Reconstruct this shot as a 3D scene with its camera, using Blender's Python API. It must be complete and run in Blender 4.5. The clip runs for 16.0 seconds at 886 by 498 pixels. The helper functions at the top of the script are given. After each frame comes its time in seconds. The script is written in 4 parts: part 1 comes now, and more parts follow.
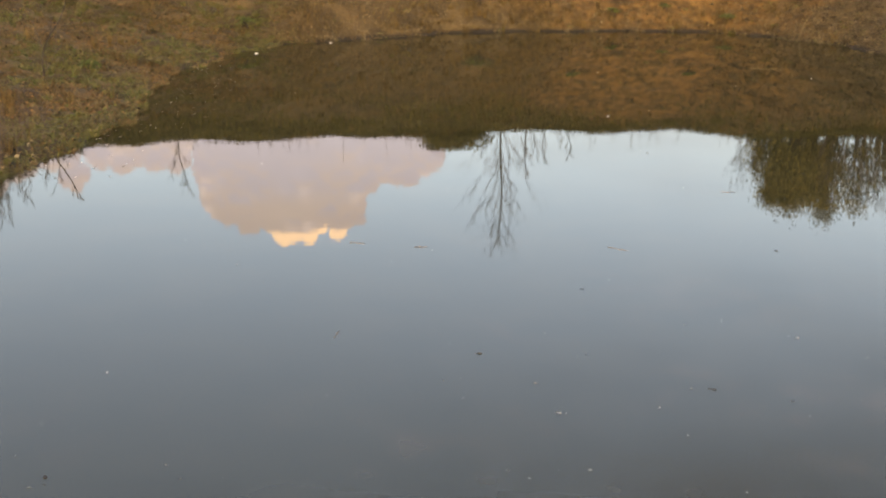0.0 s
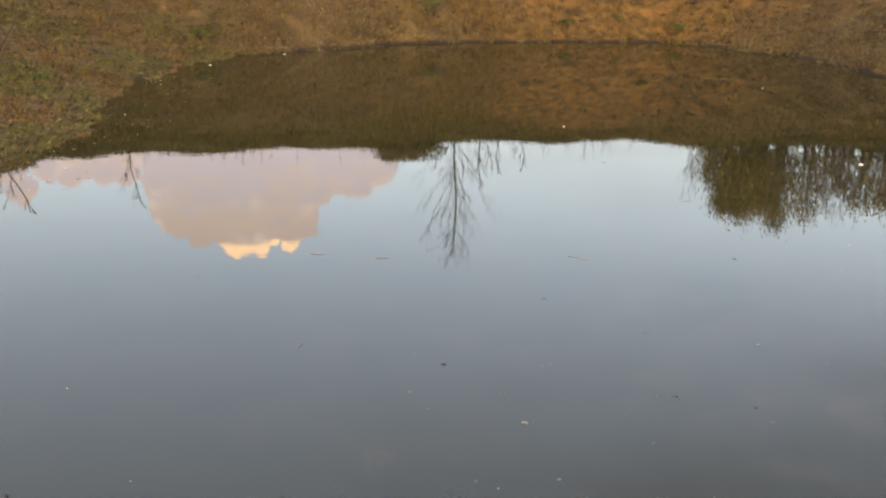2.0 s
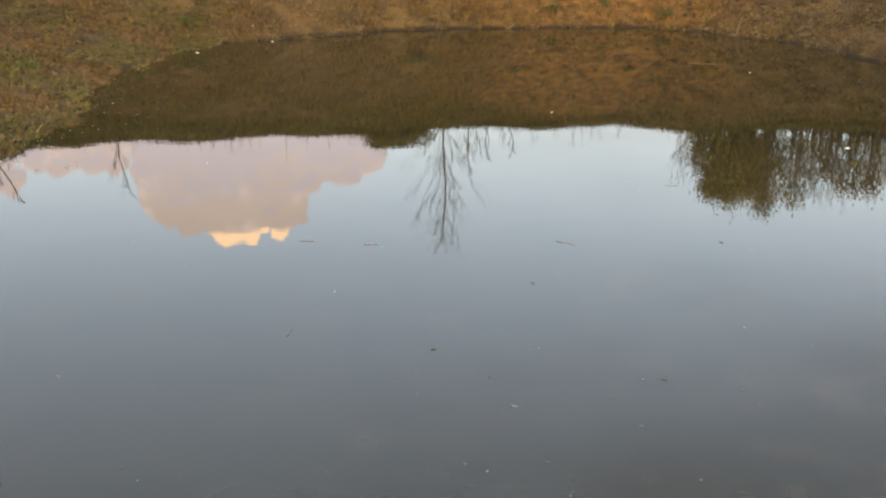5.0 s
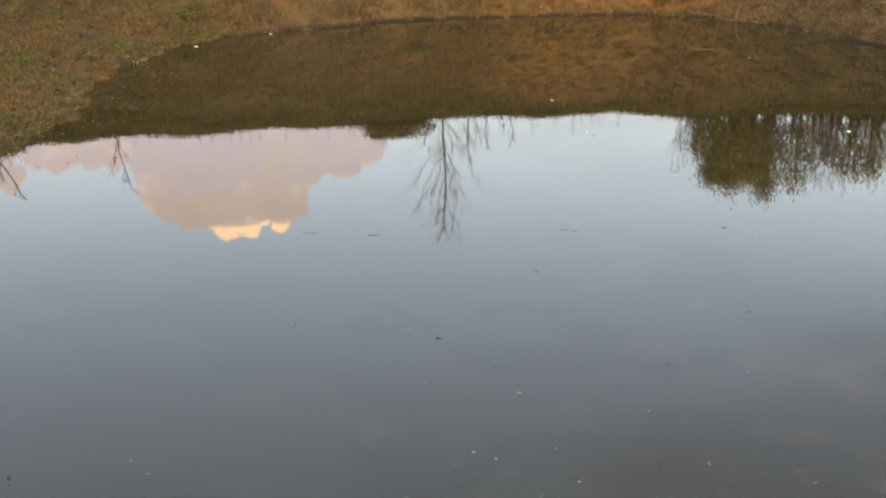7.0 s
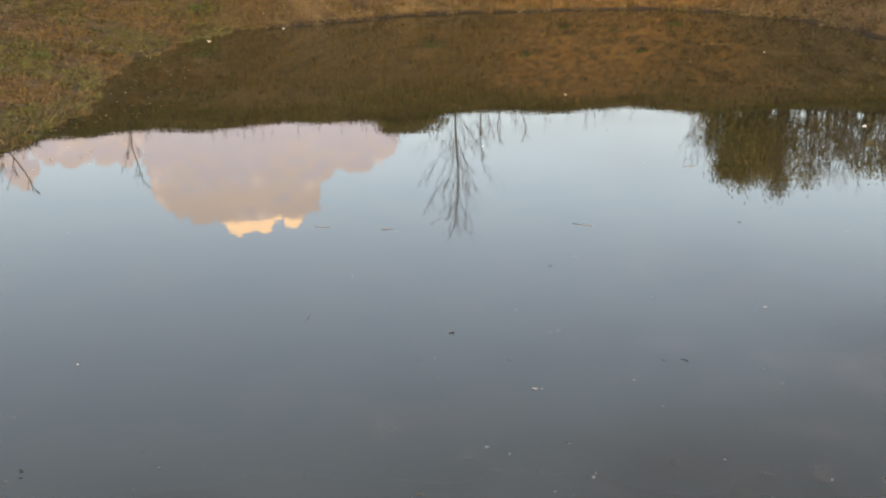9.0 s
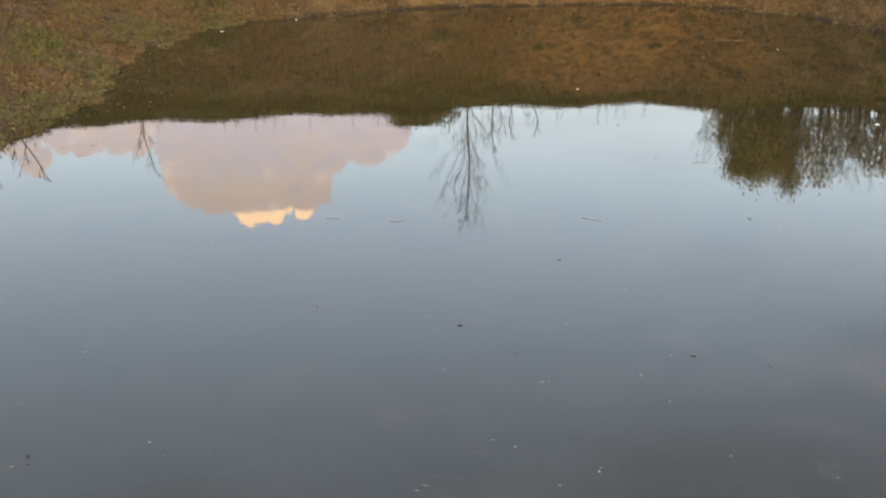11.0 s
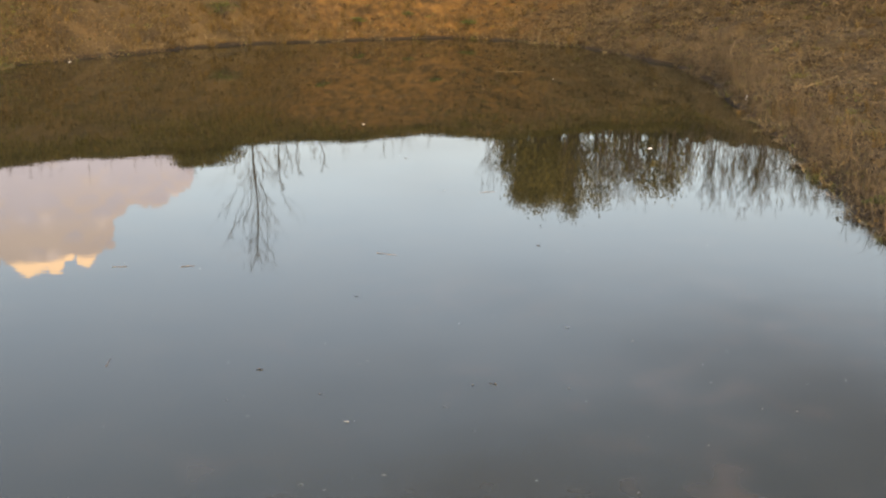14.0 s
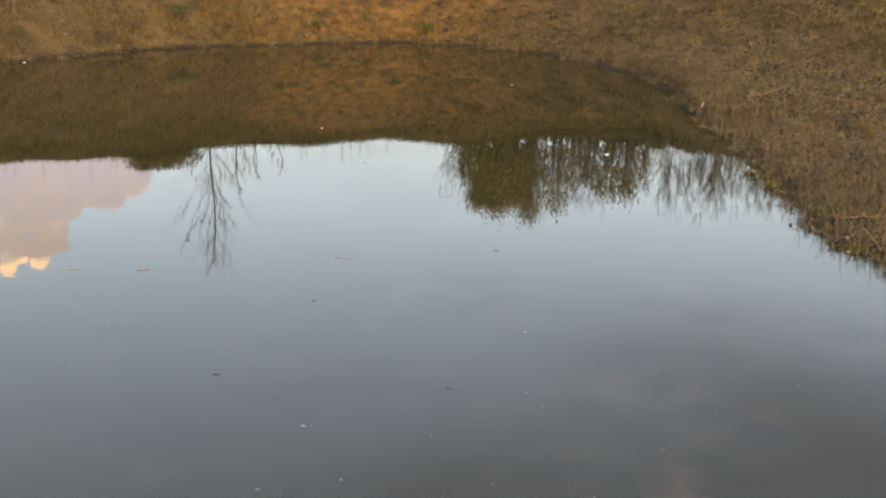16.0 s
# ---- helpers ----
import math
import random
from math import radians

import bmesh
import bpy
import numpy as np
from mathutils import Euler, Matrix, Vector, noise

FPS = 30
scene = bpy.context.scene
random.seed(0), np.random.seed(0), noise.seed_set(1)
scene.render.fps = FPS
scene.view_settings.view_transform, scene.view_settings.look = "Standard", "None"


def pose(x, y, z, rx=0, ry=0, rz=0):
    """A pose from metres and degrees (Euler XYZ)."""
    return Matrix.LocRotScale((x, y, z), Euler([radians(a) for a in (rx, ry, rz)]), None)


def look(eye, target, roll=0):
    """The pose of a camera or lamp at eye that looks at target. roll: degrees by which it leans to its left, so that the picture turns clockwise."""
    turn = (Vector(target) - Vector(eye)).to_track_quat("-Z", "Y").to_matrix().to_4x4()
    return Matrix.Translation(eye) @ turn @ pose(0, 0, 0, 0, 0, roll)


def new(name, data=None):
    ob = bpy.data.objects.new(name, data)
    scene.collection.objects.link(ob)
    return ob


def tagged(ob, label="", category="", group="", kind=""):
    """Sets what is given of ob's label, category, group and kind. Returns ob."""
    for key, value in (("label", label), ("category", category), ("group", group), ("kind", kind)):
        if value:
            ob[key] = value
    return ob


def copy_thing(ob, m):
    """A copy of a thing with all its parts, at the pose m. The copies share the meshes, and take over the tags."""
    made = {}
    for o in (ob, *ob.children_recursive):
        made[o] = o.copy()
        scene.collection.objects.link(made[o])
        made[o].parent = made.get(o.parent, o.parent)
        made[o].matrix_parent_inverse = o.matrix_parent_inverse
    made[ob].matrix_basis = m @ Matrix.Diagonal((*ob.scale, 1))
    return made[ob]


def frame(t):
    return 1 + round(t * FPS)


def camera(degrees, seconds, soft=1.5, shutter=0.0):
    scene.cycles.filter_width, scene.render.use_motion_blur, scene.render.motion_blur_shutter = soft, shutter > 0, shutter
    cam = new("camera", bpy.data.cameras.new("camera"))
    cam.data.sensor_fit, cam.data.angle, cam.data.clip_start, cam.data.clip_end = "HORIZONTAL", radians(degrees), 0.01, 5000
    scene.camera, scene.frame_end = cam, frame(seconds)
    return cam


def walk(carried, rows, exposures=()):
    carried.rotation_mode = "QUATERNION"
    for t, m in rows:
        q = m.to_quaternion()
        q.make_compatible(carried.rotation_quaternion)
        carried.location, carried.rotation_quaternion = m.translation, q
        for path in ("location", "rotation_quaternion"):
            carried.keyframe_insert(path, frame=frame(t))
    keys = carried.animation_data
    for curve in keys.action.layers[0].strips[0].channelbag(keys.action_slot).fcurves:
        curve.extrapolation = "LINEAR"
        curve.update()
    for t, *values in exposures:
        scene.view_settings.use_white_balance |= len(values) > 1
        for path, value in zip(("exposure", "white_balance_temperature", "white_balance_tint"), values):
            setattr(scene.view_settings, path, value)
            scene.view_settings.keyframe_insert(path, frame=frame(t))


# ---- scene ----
cam = camera(40.8, 16.0, soft=2.2)
# seconds, yaw, pitch, roll in degrees, place in metres: a standing person turning with the camera
PATH = [
    (0, 2.81, -16.18, 1.49, 0.052, -0.008, 2.212),
    (0.5, 0.82, -15.20, 1.22, 0.036, -0.008, 2.213),
    (1, 0.10, -15.73, 1.61, 0.019, -0.005, 2.213),
    (1.5, -0.00, -15.50, 1.95, 0.000, 0.000, 2.200),
    (2, 0.46, -15.60, 1.63, -0.004, -0.003, 2.208),
    (2.5, 1.90, -15.89, 1.27, -0.009, -0.010, 2.209),
    (3, 1.83, -16.16, 1.06, -0.004, -0.022, 2.201),
    (3.5, 1.34, -16.32, 1.31, -0.013, -0.018, 2.199),
    (4, 0.48, -16.20, 1.80, 0.003, -0.030, 2.205),
    (4.2, 0.08, -16.10, 1.77, 0.006, -0.034, 2.205),
    (6.5, 0.17, -16.54, 0.70, -0.000, -0.032, 2.219),
    (7, -0.02, -16.68, 0.44, -0.012, -0.041, 2.205),
    (7.5, 0.38, -17.40, -0.12, -0.008, -0.044, 2.211),
    (8, 0.85, -17.15, -0.53, -0.013, -0.039, 2.210),
    (8.5, 0.84, -17.13, -0.39, -0.015, -0.027, 2.201),
    (9, 0.59, -16.89, 0.35, -0.018, -0.010, 2.186),
    (9.2, 0.27, -16.82, 0.56, -0.009, -0.010, 2.190),
    (11.3, 1.60, -17.43, 1.22, -0.010, -0.009, 2.174),
    (11.5, 2.73, -17.73, 1.16, -0.006, -0.007, 2.165),
    (12, 3.41, -19.01, 0.97, 0.006, 0.001, 2.168),
    (12.5, -2.00, -17.42, 1.46, -0.003, 0.015, 2.183),
    (13, -6.76, -16.12, 1.52, -0.017, 0.013, 2.188),
    (13.5, -8.47, -15.29, 1.06, -0.026, -0.004, 2.191),
    (14, -9.27, -15.43, 0.78, -0.032, 0.012, 2.197),
    (14.5, -11.14, -14.83, 1.54, -0.031, 0.003, 2.199),
    (15, -11.94, -15.22, 1.69, -0.035, -0.001, 2.196),
    (15.5, -11.50, -15.63, 1.33, -0.036, -0.005, 2.199),
    (16, -11.36, -15.18, 1.61, -0.035, -0.003, 2.204),
]
EXPO = 2.66
walk(cam, [(t, pose(x, y, z, 90 + pitch, 0, yaw) @ pose(0, 0, 0, 0, 0, roll)) for t, yaw, pitch, roll, x, y, z in PATH],
     exposures=[(0.0, EXPO, 9150, 17), (7.0, EXPO, 9100, 17), (9.2, EXPO, 8850, 16), (11.5, EXPO, 8700, 16), (12.2, EXPO, 8700, 16), (12.9, EXPO, 9050, 17), (16.0, EXPO, 9150, 17)])

# ---- light: an evening sky with a low, veiled sun behind the camera ----
world = bpy.data.worlds.new("evening sky")
scene.world = world
world.use_nodes = True
wn = world.node_tree.nodes
sky = wn.new("ShaderNodeTexSky")
sky.sky_type = "NISHITA"
sky.sun_disc = False
sky.sun_elevation = radians(25)
sky.sun_rotation = radians(180)
sky.air_density, sky.dust_density, sky.ozone_density = 1.0, 2.8, 1.0
world.node_tree.links.new(sky.outputs[0], wn["Background"].inputs[0])
wn["Background"].inputs[1].default_value = 0.088
sun_data = bpy.data.lights.new("sun", "SUN")
sun_data.energy, sun_data.angle, sun_data.color = 0.06, radians(40), (1.0, 0.88, 0.75)
sun = new("sun", sun_data)
sun.matrix_world = look((0, -47, 16), (0, 0, 0))


# ---- materials ----
def material(name, low, high, scale=6.0, rough=0.85, bump=0.0, bump_scale=40.0, island=0.0, spec=0.3, fine=0.35):
    """Two colours mixed by a coarse and a fine noise and, where asked, by a random number for each loose piece."""
    m = bpy.data.materials.new(name)
    m.use_nodes = True
    nt = m.node_tree
    n, l = nt.nodes, nt.links
    b = n["Principled BSDF"]
    b.inputs["Roughness"].default_value = rough
    b.inputs["Specular IOR Level"].default_value = spec
    tc = n.new("ShaderNodeTexCoord")
    coarse = n.new("ShaderNodeTexNoise")
    coarse.inputs["Scale"].default_value, coarse.inputs["Detail"].default_value = scale, 5.0
    grain = n.new("ShaderNodeTexNoise")
    grain.inputs["Scale"].default_value, grain.inputs["Detail"].default_value = scale * 9, 4.0
    l.new(tc.outputs["Object"], coarse.inputs["Vector"])
    l.new(tc.outputs["Object"], grain.inputs["Vector"])
    mix = n.new("ShaderNodeMix")
    mix.inputs["Factor"].default_value = fine
    l.new(coarse.outputs["Fac"], mix.inputs["A"])
    l.new(grain.outputs["Fac"], mix.inputs["B"])
    fac = mix.outputs["Result"]
    if island:
        geo = n.new("ShaderNodeNewGeometry")
        blend = n.new("ShaderNodeMix")
        blend.inputs["Factor"].default_value = island
        l.new(fac, blend.inputs["A"])
        l.new(geo.outputs["Random Per Island"], blend.inputs["B"])
        fac = blend.outputs["Result"]
    ramp = n.new("ShaderNodeValToRGB")
    ramp.color_ramp.elements[0].position, ramp.color_ramp.elements[1].position = 0.36, 0.66
    ramp.color_ramp.elements[0].color, ramp.color_ramp.elements[1].color = (*low, 1), (*high, 1)
    l.new(fac, ramp.inputs["Fac"])
    l.new(ramp.outputs["Color"], b.inputs["Base Color"])
    if bump:
        bn = n.new("ShaderNodeTexNoise")
        bn.inputs["Scale"].default_value, bn.inputs["Detail"].default_value = bump_scale, 6.0
        l.new(tc.outputs["Object"], bn.inputs["Vector"])
        bp = n.new("ShaderNodeBump")
        bp.inputs["Strength"].default_value, bp.inputs["Distance"].default_value = bump, 0.03
        l.new(bn.outputs["Fac"], bp.inputs["Height"])
        l.new(bp.outputs["Normal"], b.inputs["Normal"])
    return m


def soil_material():
    """Brown leaf-strewn soil, a scar of bare orange clay on the far bank, and a dark wet muddy waterline with undercut
    shade painted in.
    """
    m = material("bank soil", (0.0270, 0.0195, 0.0085), (0.0900, 0.0600, 0.0235), 2.4, 0.95, 0.8, 28)
    nt = m.node_tree
    n, l = nt.nodes, nt.links
    b = n["Principled BSDF"]
    base = b.inputs["Base Color"].links[0].from_socket
    tc = n.new("ShaderNodeTexCoord")
    # clay scar
    shift = n.new("ShaderNodeMapping")
    shift.vector_type = "TEXTURE"
    shift.inputs["Location"].default_value = (3.3, 25.2, 1.1)
    shift.inputs["Scale"].default_value = (3.6, 3.4, 3.0)
    l.new(tc.outputs["Object"], shift.inputs["Vector"])
    far = n.new("ShaderNodeVectorMath")
    far.operation = "LENGTH"
    l.new(shift.outputs["Vector"], far.inputs[0])
    ragged = n.new("ShaderNodeTexNoise")
    ragged.inputs["Scale"].default_value, ragged.inputs["Detail"].default_value = 1.3, 6.0
    l.new(tc.outputs["Object"], ragged.inputs["Vector"])
    add = n.new("ShaderNodeMath")
    add.operation = "MULTIPLY_ADD"
    add.inputs[1].default_value = 1.5
    l.new(ragged.outputs["Fac"], add.inputs[0])
    l.new(far.outputs["Value"], add.inputs[2])
    edge = n.new("ShaderNodeMapRange")
    edge.inputs["From Min"].default_value, edge.inputs["From Max"].default_value = 2.0, 1.45
    l.new(add.outputs[0], edge.inputs["Value"])
    clay = n.new("ShaderNodeValToRGB")
    clay.color_ramp.elements[0].position, clay.color_ramp.elements[1].position = 0.32, 0.7
    clay.color_ramp.elements[0].color, clay.color_ramp.elements[1].color = (0.027, 0.0162, 0.0042, 1), (0.122, 0.065, 0.0165, 1)
    grit = n.new("ShaderNodeTexNoise")
    grit.inputs["Scale"].default_value, grit.inputs["Detail"].default_value = 5.0, 8.0
    l.new(tc.outputs["Object"], grit.inputs["Vector"])
    l.new(grit.outputs["Fac"], clay.inputs["Fac"])
    mix = n.new("ShaderNodeMix")
    mix.data_type = "RGBA"
    l.new(edge.outputs["Result"], mix.inputs["Factor"])
    l.new(base, mix.inputs["A"])
    l.new(clay.outputs["Color"], mix.inputs["B"])
    # wet muddy waterline, the undercut's shade painted into the same dark colour
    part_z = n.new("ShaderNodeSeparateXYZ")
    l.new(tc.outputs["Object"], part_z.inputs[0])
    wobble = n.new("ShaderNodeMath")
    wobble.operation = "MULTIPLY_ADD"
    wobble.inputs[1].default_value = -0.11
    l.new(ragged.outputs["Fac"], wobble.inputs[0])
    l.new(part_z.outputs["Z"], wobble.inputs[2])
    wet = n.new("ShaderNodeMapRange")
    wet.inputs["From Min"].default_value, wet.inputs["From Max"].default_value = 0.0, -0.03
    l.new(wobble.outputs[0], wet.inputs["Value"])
    mud_shade = n.new("ShaderNodeMix")
    mud_shade.data_type = "RGBA"
    mud_shade.inputs["B"].default_value = (0.014, 0.010, 0.006, 1)
    l.new(wet.outputs["Result"], mud_shade.inputs["Factor"])
    l.new(mix.outputs["Result"], mud_shade.inputs["A"])
    l.new(mud_shade.outputs["Result"], b.inputs["Base Color"])
    return m


def water_material():
    """Still, murky pond water: a mirror by its own gloss over brown-green murk with pale sunken leaves."""
    m = material("pond water", (0.0140, 0.0155, 0.0082), (0.0265, 0.0250, 0.0128), 2.0, 0.0, 0.0, fine=0.0)
    n, l = m.node_tree.nodes, m.node_tree.links
    b = n["Principled BSDF"]
    ramp = b.inputs["Base Color"].links[0].from_node.color_ramp
    for node in n:
        if node.bl_idname == "ShaderNodeTexNoise":
            node.inputs["Detail"].default_value = 1.2
    ramp.interpolation = "EASE"
    ramp.elements[0].position, ramp.elements[1].position = 0.22, 0.8
    b.inputs["IOR"].default_value = 1.333
    b.inputs["Specular IOR Level"].default_value = 0.5
    b.inputs["Roughness"].default_value = 0.015
    tc = n.new("ShaderNodeTexCoord")
    # pale leaves sunk just under the surface, in loose drifts
    leaf = n.new("ShaderNodeTexNoise")
    leaf.inputs["Scale"].default_value, leaf.inputs["Detail"].default_value = 4.0, 1.0
    l.new(tc.outputs["Object"], leaf.inputs["Vector"])
    drift = n.new("ShaderNodeTexNoise")
    drift.inputs["Scale"].default_value, drift.inputs["Detail"].default_value = 0.8, 1.0
    l.new(tc.outputs["Object"], drift.inputs["Vector"])
    both = n.new("ShaderNodeMath")
    both.operation = "MULTIPLY"
    l.new(leaf.outputs["Fac"], both.inputs[0])
    l.new(drift.outputs["Fac"], both.inputs[1])
    sunk = n.new("ShaderNodeMapRange")
    sunk.interpolation_type = "SMOOTHSTEP"
    sunk.inputs["From Min"].default_value, sunk.inputs["From Max"].default_value = 0.25, 0.47
    l.new(both.outputs[0], sunk.inputs["Value"])
    murk = n.new("ShaderNodeMix")
    murk.data_type = "RGBA"
    murk.inputs["B"].default_value = (0.047, 0.041, 0.031, 1)
    # the water's colour turns paler from the far part towards the near shore
    where = n.new("ShaderNodeSeparateXYZ")
    l.new(tc.outputs["Object"], where.inputs[0])
    near_fade = n.new("ShaderNodeMapRange")
    near_fade.interpolation_type = "SMOOTHSTEP"
    near_fade.inputs["From Min"].default_value, near_fade.inputs["From Max"].default_value = 9.5, 3.5
    l.new(where.outputs["Y"], near_fade.inputs["Value"])
    drifts = n.new("ShaderNodeMath")
    drifts.operation = "MULTIPLY"
    l.new(sunk.outputs["Result"], drifts.inputs[0])
    l.new(near_fade.outputs["Result"], drifts.inputs[1])
    side = n.new("ShaderNodeMapRange")
    side.inputs["From Min"].default_value, side.inputs["From Max"].default_value = -0.9, 0.9
    side.inputs["To Min"].default_value = 0.15
    l.new(where.outputs["X"], side.inputs["Value"])
    leaves = n.new("ShaderNodeMath")
    leaves.operation = "MULTIPLY"
    l.new(drifts.outputs[0], leaves.inputs[0])
    l.new(side.outputs["Result"], leaves.inputs[1])
    bed = n.new("ShaderNodeMix")
    bed.data_type = "RGBA"
    bed.inputs["B"].default_value = (0.028, 0.032, 0.026, 1)
    thin = n.new("ShaderNodeMath")
    thin.operation = "MULTIPLY"
    thin.inputs[1].default_value = 0.75
    l.new(near_fade.outputs["Result"], thin.inputs[0])
    l.new(thin.outputs[0], bed.inputs["Factor"])
    l.new(b.inputs["Base Color"].links[0].from_socket, bed.inputs["A"])
    l.new(leaves.outputs[0], murk.inputs["Factor"])
    l.new(bed.outputs["Result"], murk.inputs["A"])
    l.new(murk.outputs["Result"], b.inputs["Base Color"])
    # faint wind ripple
    stretch = n.new("ShaderNodeMapping")
    stretch.inputs["Scale"].default_value = (0.55, 1.0, 1.0)
    l.new(tc.outputs["Object"], stretch.inputs["Vector"])
    swell = n.new("ShaderNodeTexNoise")
    swell.inputs["Scale"].default_value, swell.inputs["Detail"].default_value = 4.0, 4.0
    l.new(stretch.outputs["Vector"], swell.inputs["Vector"])
    bp = n.new("ShaderNodeBump")
    bp.inputs["Strength"].default_value, bp.inputs["Distance"].default_value = 1.0, 0.00034
    l.new(swell.outputs["Fac"], bp.inputs["Height"])
    l.new(bp.outputs["Normal"], b.inputs["Normal"])
    return m


def cloud_material(name, low, high, bottom, top, cap, middle):
    """Glowing vapour with the evening light painted into its colour: mauve below, peach billows above, the crown over
    the height cap brightest.
    """
    m = bpy.data.materials.new(name)
    m.use_nodes = True
    n, l = m.node_tree.nodes, m.node_tree.links
    n.remove(n["Principled BSDF"])
    em = n.new("ShaderNodeEmission")
    tc, geo = n.new("ShaderNodeTexCoord"), n.new("ShaderNodeNewGeometry")
    split, face = n.new("ShaderNodeSeparateXYZ"), n.new("ShaderNodeSeparateXYZ")
    l.new(tc.outputs["Object"], split.inputs[0])
    l.new(geo.outputs["Normal"], face.inputs[0])

    def puffs(scale, detail):
        node = n.new("ShaderNodeTexNoise")
        node.inputs["Scale"].default_value, node.inputs["Detail"].default_value = scale, detail
        l.new(tc.outputs["Object"], node.inputs["Vector"])
        return node.outputs["Fac"]

    def sum_of(value, times, plus):
        node = n.new("ShaderNodeMath")
        node.operation = "MULTIPLY_ADD"
        node.inputs[1].default_value = times
        l.new(value, node.inputs[0])
        if isinstance(plus, float):
            node.inputs[2].default_value = plus
        else:
            l.new(plus, node.inputs[2])
        return node.outputs[0]

    def range_of(value, a, b):
        node = n.new("ShaderNodeMapRange")
        node.interpolation_type = "SMOOTHSTEP"
        node.inputs["From Min"].default_value, node.inputs["From Max"].default_value = a, b
        l.new(value, node.inputs["Value"])
        return node.outputs["Result"]

    def blend(fac, a, b):
        node = n.new("ShaderNodeMix")
        node.data_type = "RGBA"
        l.new(fac, node.inputs["Factor"])
        for socket, value in (("A", a), ("B", b)):
            if isinstance(value, tuple):
                node.inputs[socket].default_value = (*value, 1)
            else:
                l.new(value, node.inputs[socket])
        return node.outputs["Result"]

    tall = top - bottom
    # light and shade on the billows, painted by height, noise and upward facing
    up = sum_of(puffs(0.016, 4.0), tall * 0.7, sum_of(face.outputs["Z"], tall * 0.40, split.outputs["Z"]))
    warm = range_of(up, bottom + 0.50 * tall, bottom + 1.15 * tall)
    mauve = tuple(c * k for c, k in zip(low, (0.97, 0.97, 1.05)))
    peach = tuple(c * k for c, k in zip(low, (1.42, 1.28, 1.15)))
    body = blend(warm, mauve, peach)
    cell = n.new("ShaderNodeTexVoronoi")
    cell.feature = "SMOOTH_F1"
    cell.inputs["Scale"].default_value, cell.inputs["Detail"].default_value, cell.inputs["Smoothness"].default_value = 0.024, 2.0, 0.35
    l.new(tc.outputs["Object"], cell.inputs["Vector"])
    body = blend(range_of(cell.outputs["Distance"], 0.35, 0.85), body, blend(warm, tuple(c * 0.97 for c in mauve), tuple(c * 0.78 for c in peach)))
    away = n.new("ShaderNodeMath")
    away.operation = "ABSOLUTE"
    l.new(sum_of(split.outputs["X"], 1.0, float(-middle)), away.inputs[0])
    # sunlight on the crown, painted as a brighter glow above the cap
    crown = sum_of(away.outputs[0], -0.22, sum_of(puffs(0.05, 4.0), 24.0, split.outputs["Z"]))
    lit_paint = range_of(crown, cap, cap + 9.0)
    l.new(blend(lit_paint, body, high), em.inputs["Color"])
    l.new(em.outputs[0], n["Material Output"].inputs["Surface"])
    return m


def veil_material(through_it):
    """A thin, soft-edged dark cloud: ragged vapour that lets part of the sky through."""
    m = bpy.data.materials.new("dark veil of cloud")
    m.use_nodes = True
    n, l = m.node_tree.nodes, m.node_tree.links
    n.remove(n["Principled BSDF"])
    tc = n.new("ShaderNodeTexCoord")
    rad = n.new("ShaderNodeVectorMath")
    rad.operation = "LENGTH"
    l.new(tc.outputs["Object"], rad.inputs[0])
    rag = n.new("ShaderNodeTexNoise")
    rag.inputs["Scale"].default_value, rag.inputs["Detail"].default_value = 1.5, 4.0
    l.new(tc.outputs["Object"], rag.inputs["Vector"])
    add = n.new("ShaderNodeMath")
    add.operation = "MULTIPLY_ADD"
    add.inputs[1].default_value = 1.3
    l.new(rag.outputs["Fac"], add.inputs[0])
    l.new(rad.outputs["Value"], add.inputs[2])
    cover = n.new("ShaderNodeMapRange")
    cover.interpolation_type = "SMOOTHSTEP"
    cover.inputs["From Min"].default_value, cover.inputs["From Max"].default_value = 1.85, 0.25
    l.new(add.outputs[0], cover.inputs["Value"])
    clear = n.new("ShaderNodeBsdfTransparent")
    tint = n.new("ShaderNodeMix")
    tint.data_type = "RGBA"
    tint.inputs["A"].default_value, tint.inputs["B"].default_value = (1, 1, 1, 1), (*through_it, 1)
    l.new(cover.outputs["Result"], tint.inputs["Factor"])
    l.new(tint.outputs["Result"], clear.inputs["Color"])
    l.new(clear.outputs[0], n["Material Output"].inputs["Surface"])
    return m


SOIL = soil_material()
WATER = water_material()
TAN = material("dry tan grass", (0.036, 0.024, 0.0072), (0.133, 0.088, 0.0285), 1.5, 0.85, island=0.42, fine=0.25)
STRAW = material("pale straw", (0.066, 0.052, 0.027), (0.23, 0.18, 0.1), 3.0, 0.8, island=0.5)
BROWN = material("grey-brown dead weeds", (0.022, 0.017, 0.0105), (0.13, 0.1, 0.06), 3.2, 0.9, island=0.36, fine=0.3)
GREEN = material("short green grass", (0.05, 0.055, 0.015), (0.128, 0.125, 0.036), 1.5, 0.8, island=0.42, fine=0.25)
TURF = material("mottled green and brown turf", (0.088, 0.0535, 0.02), (0.054, 0.061, 0.0172), 1.6, 0.9, island=0.25, fine=0.35)
DEAD_TURF = material("mottled dead turf", (0.05, 0.037, 0.0215), (0.15, 0.117, 0.07), 2.2, 0.9, island=0.3, fine=0.4)
LITTER = material("fallen brown leaves", (0.085, 0.05, 0.02), (0.185, 0.105, 0.042), 3.0, 0.85, island=0.45)
HERB = material("low green herbs", (0.022, 0.036, 0.0075), (0.075, 0.092, 0.02), 3.0, 0.7, island=0.4)
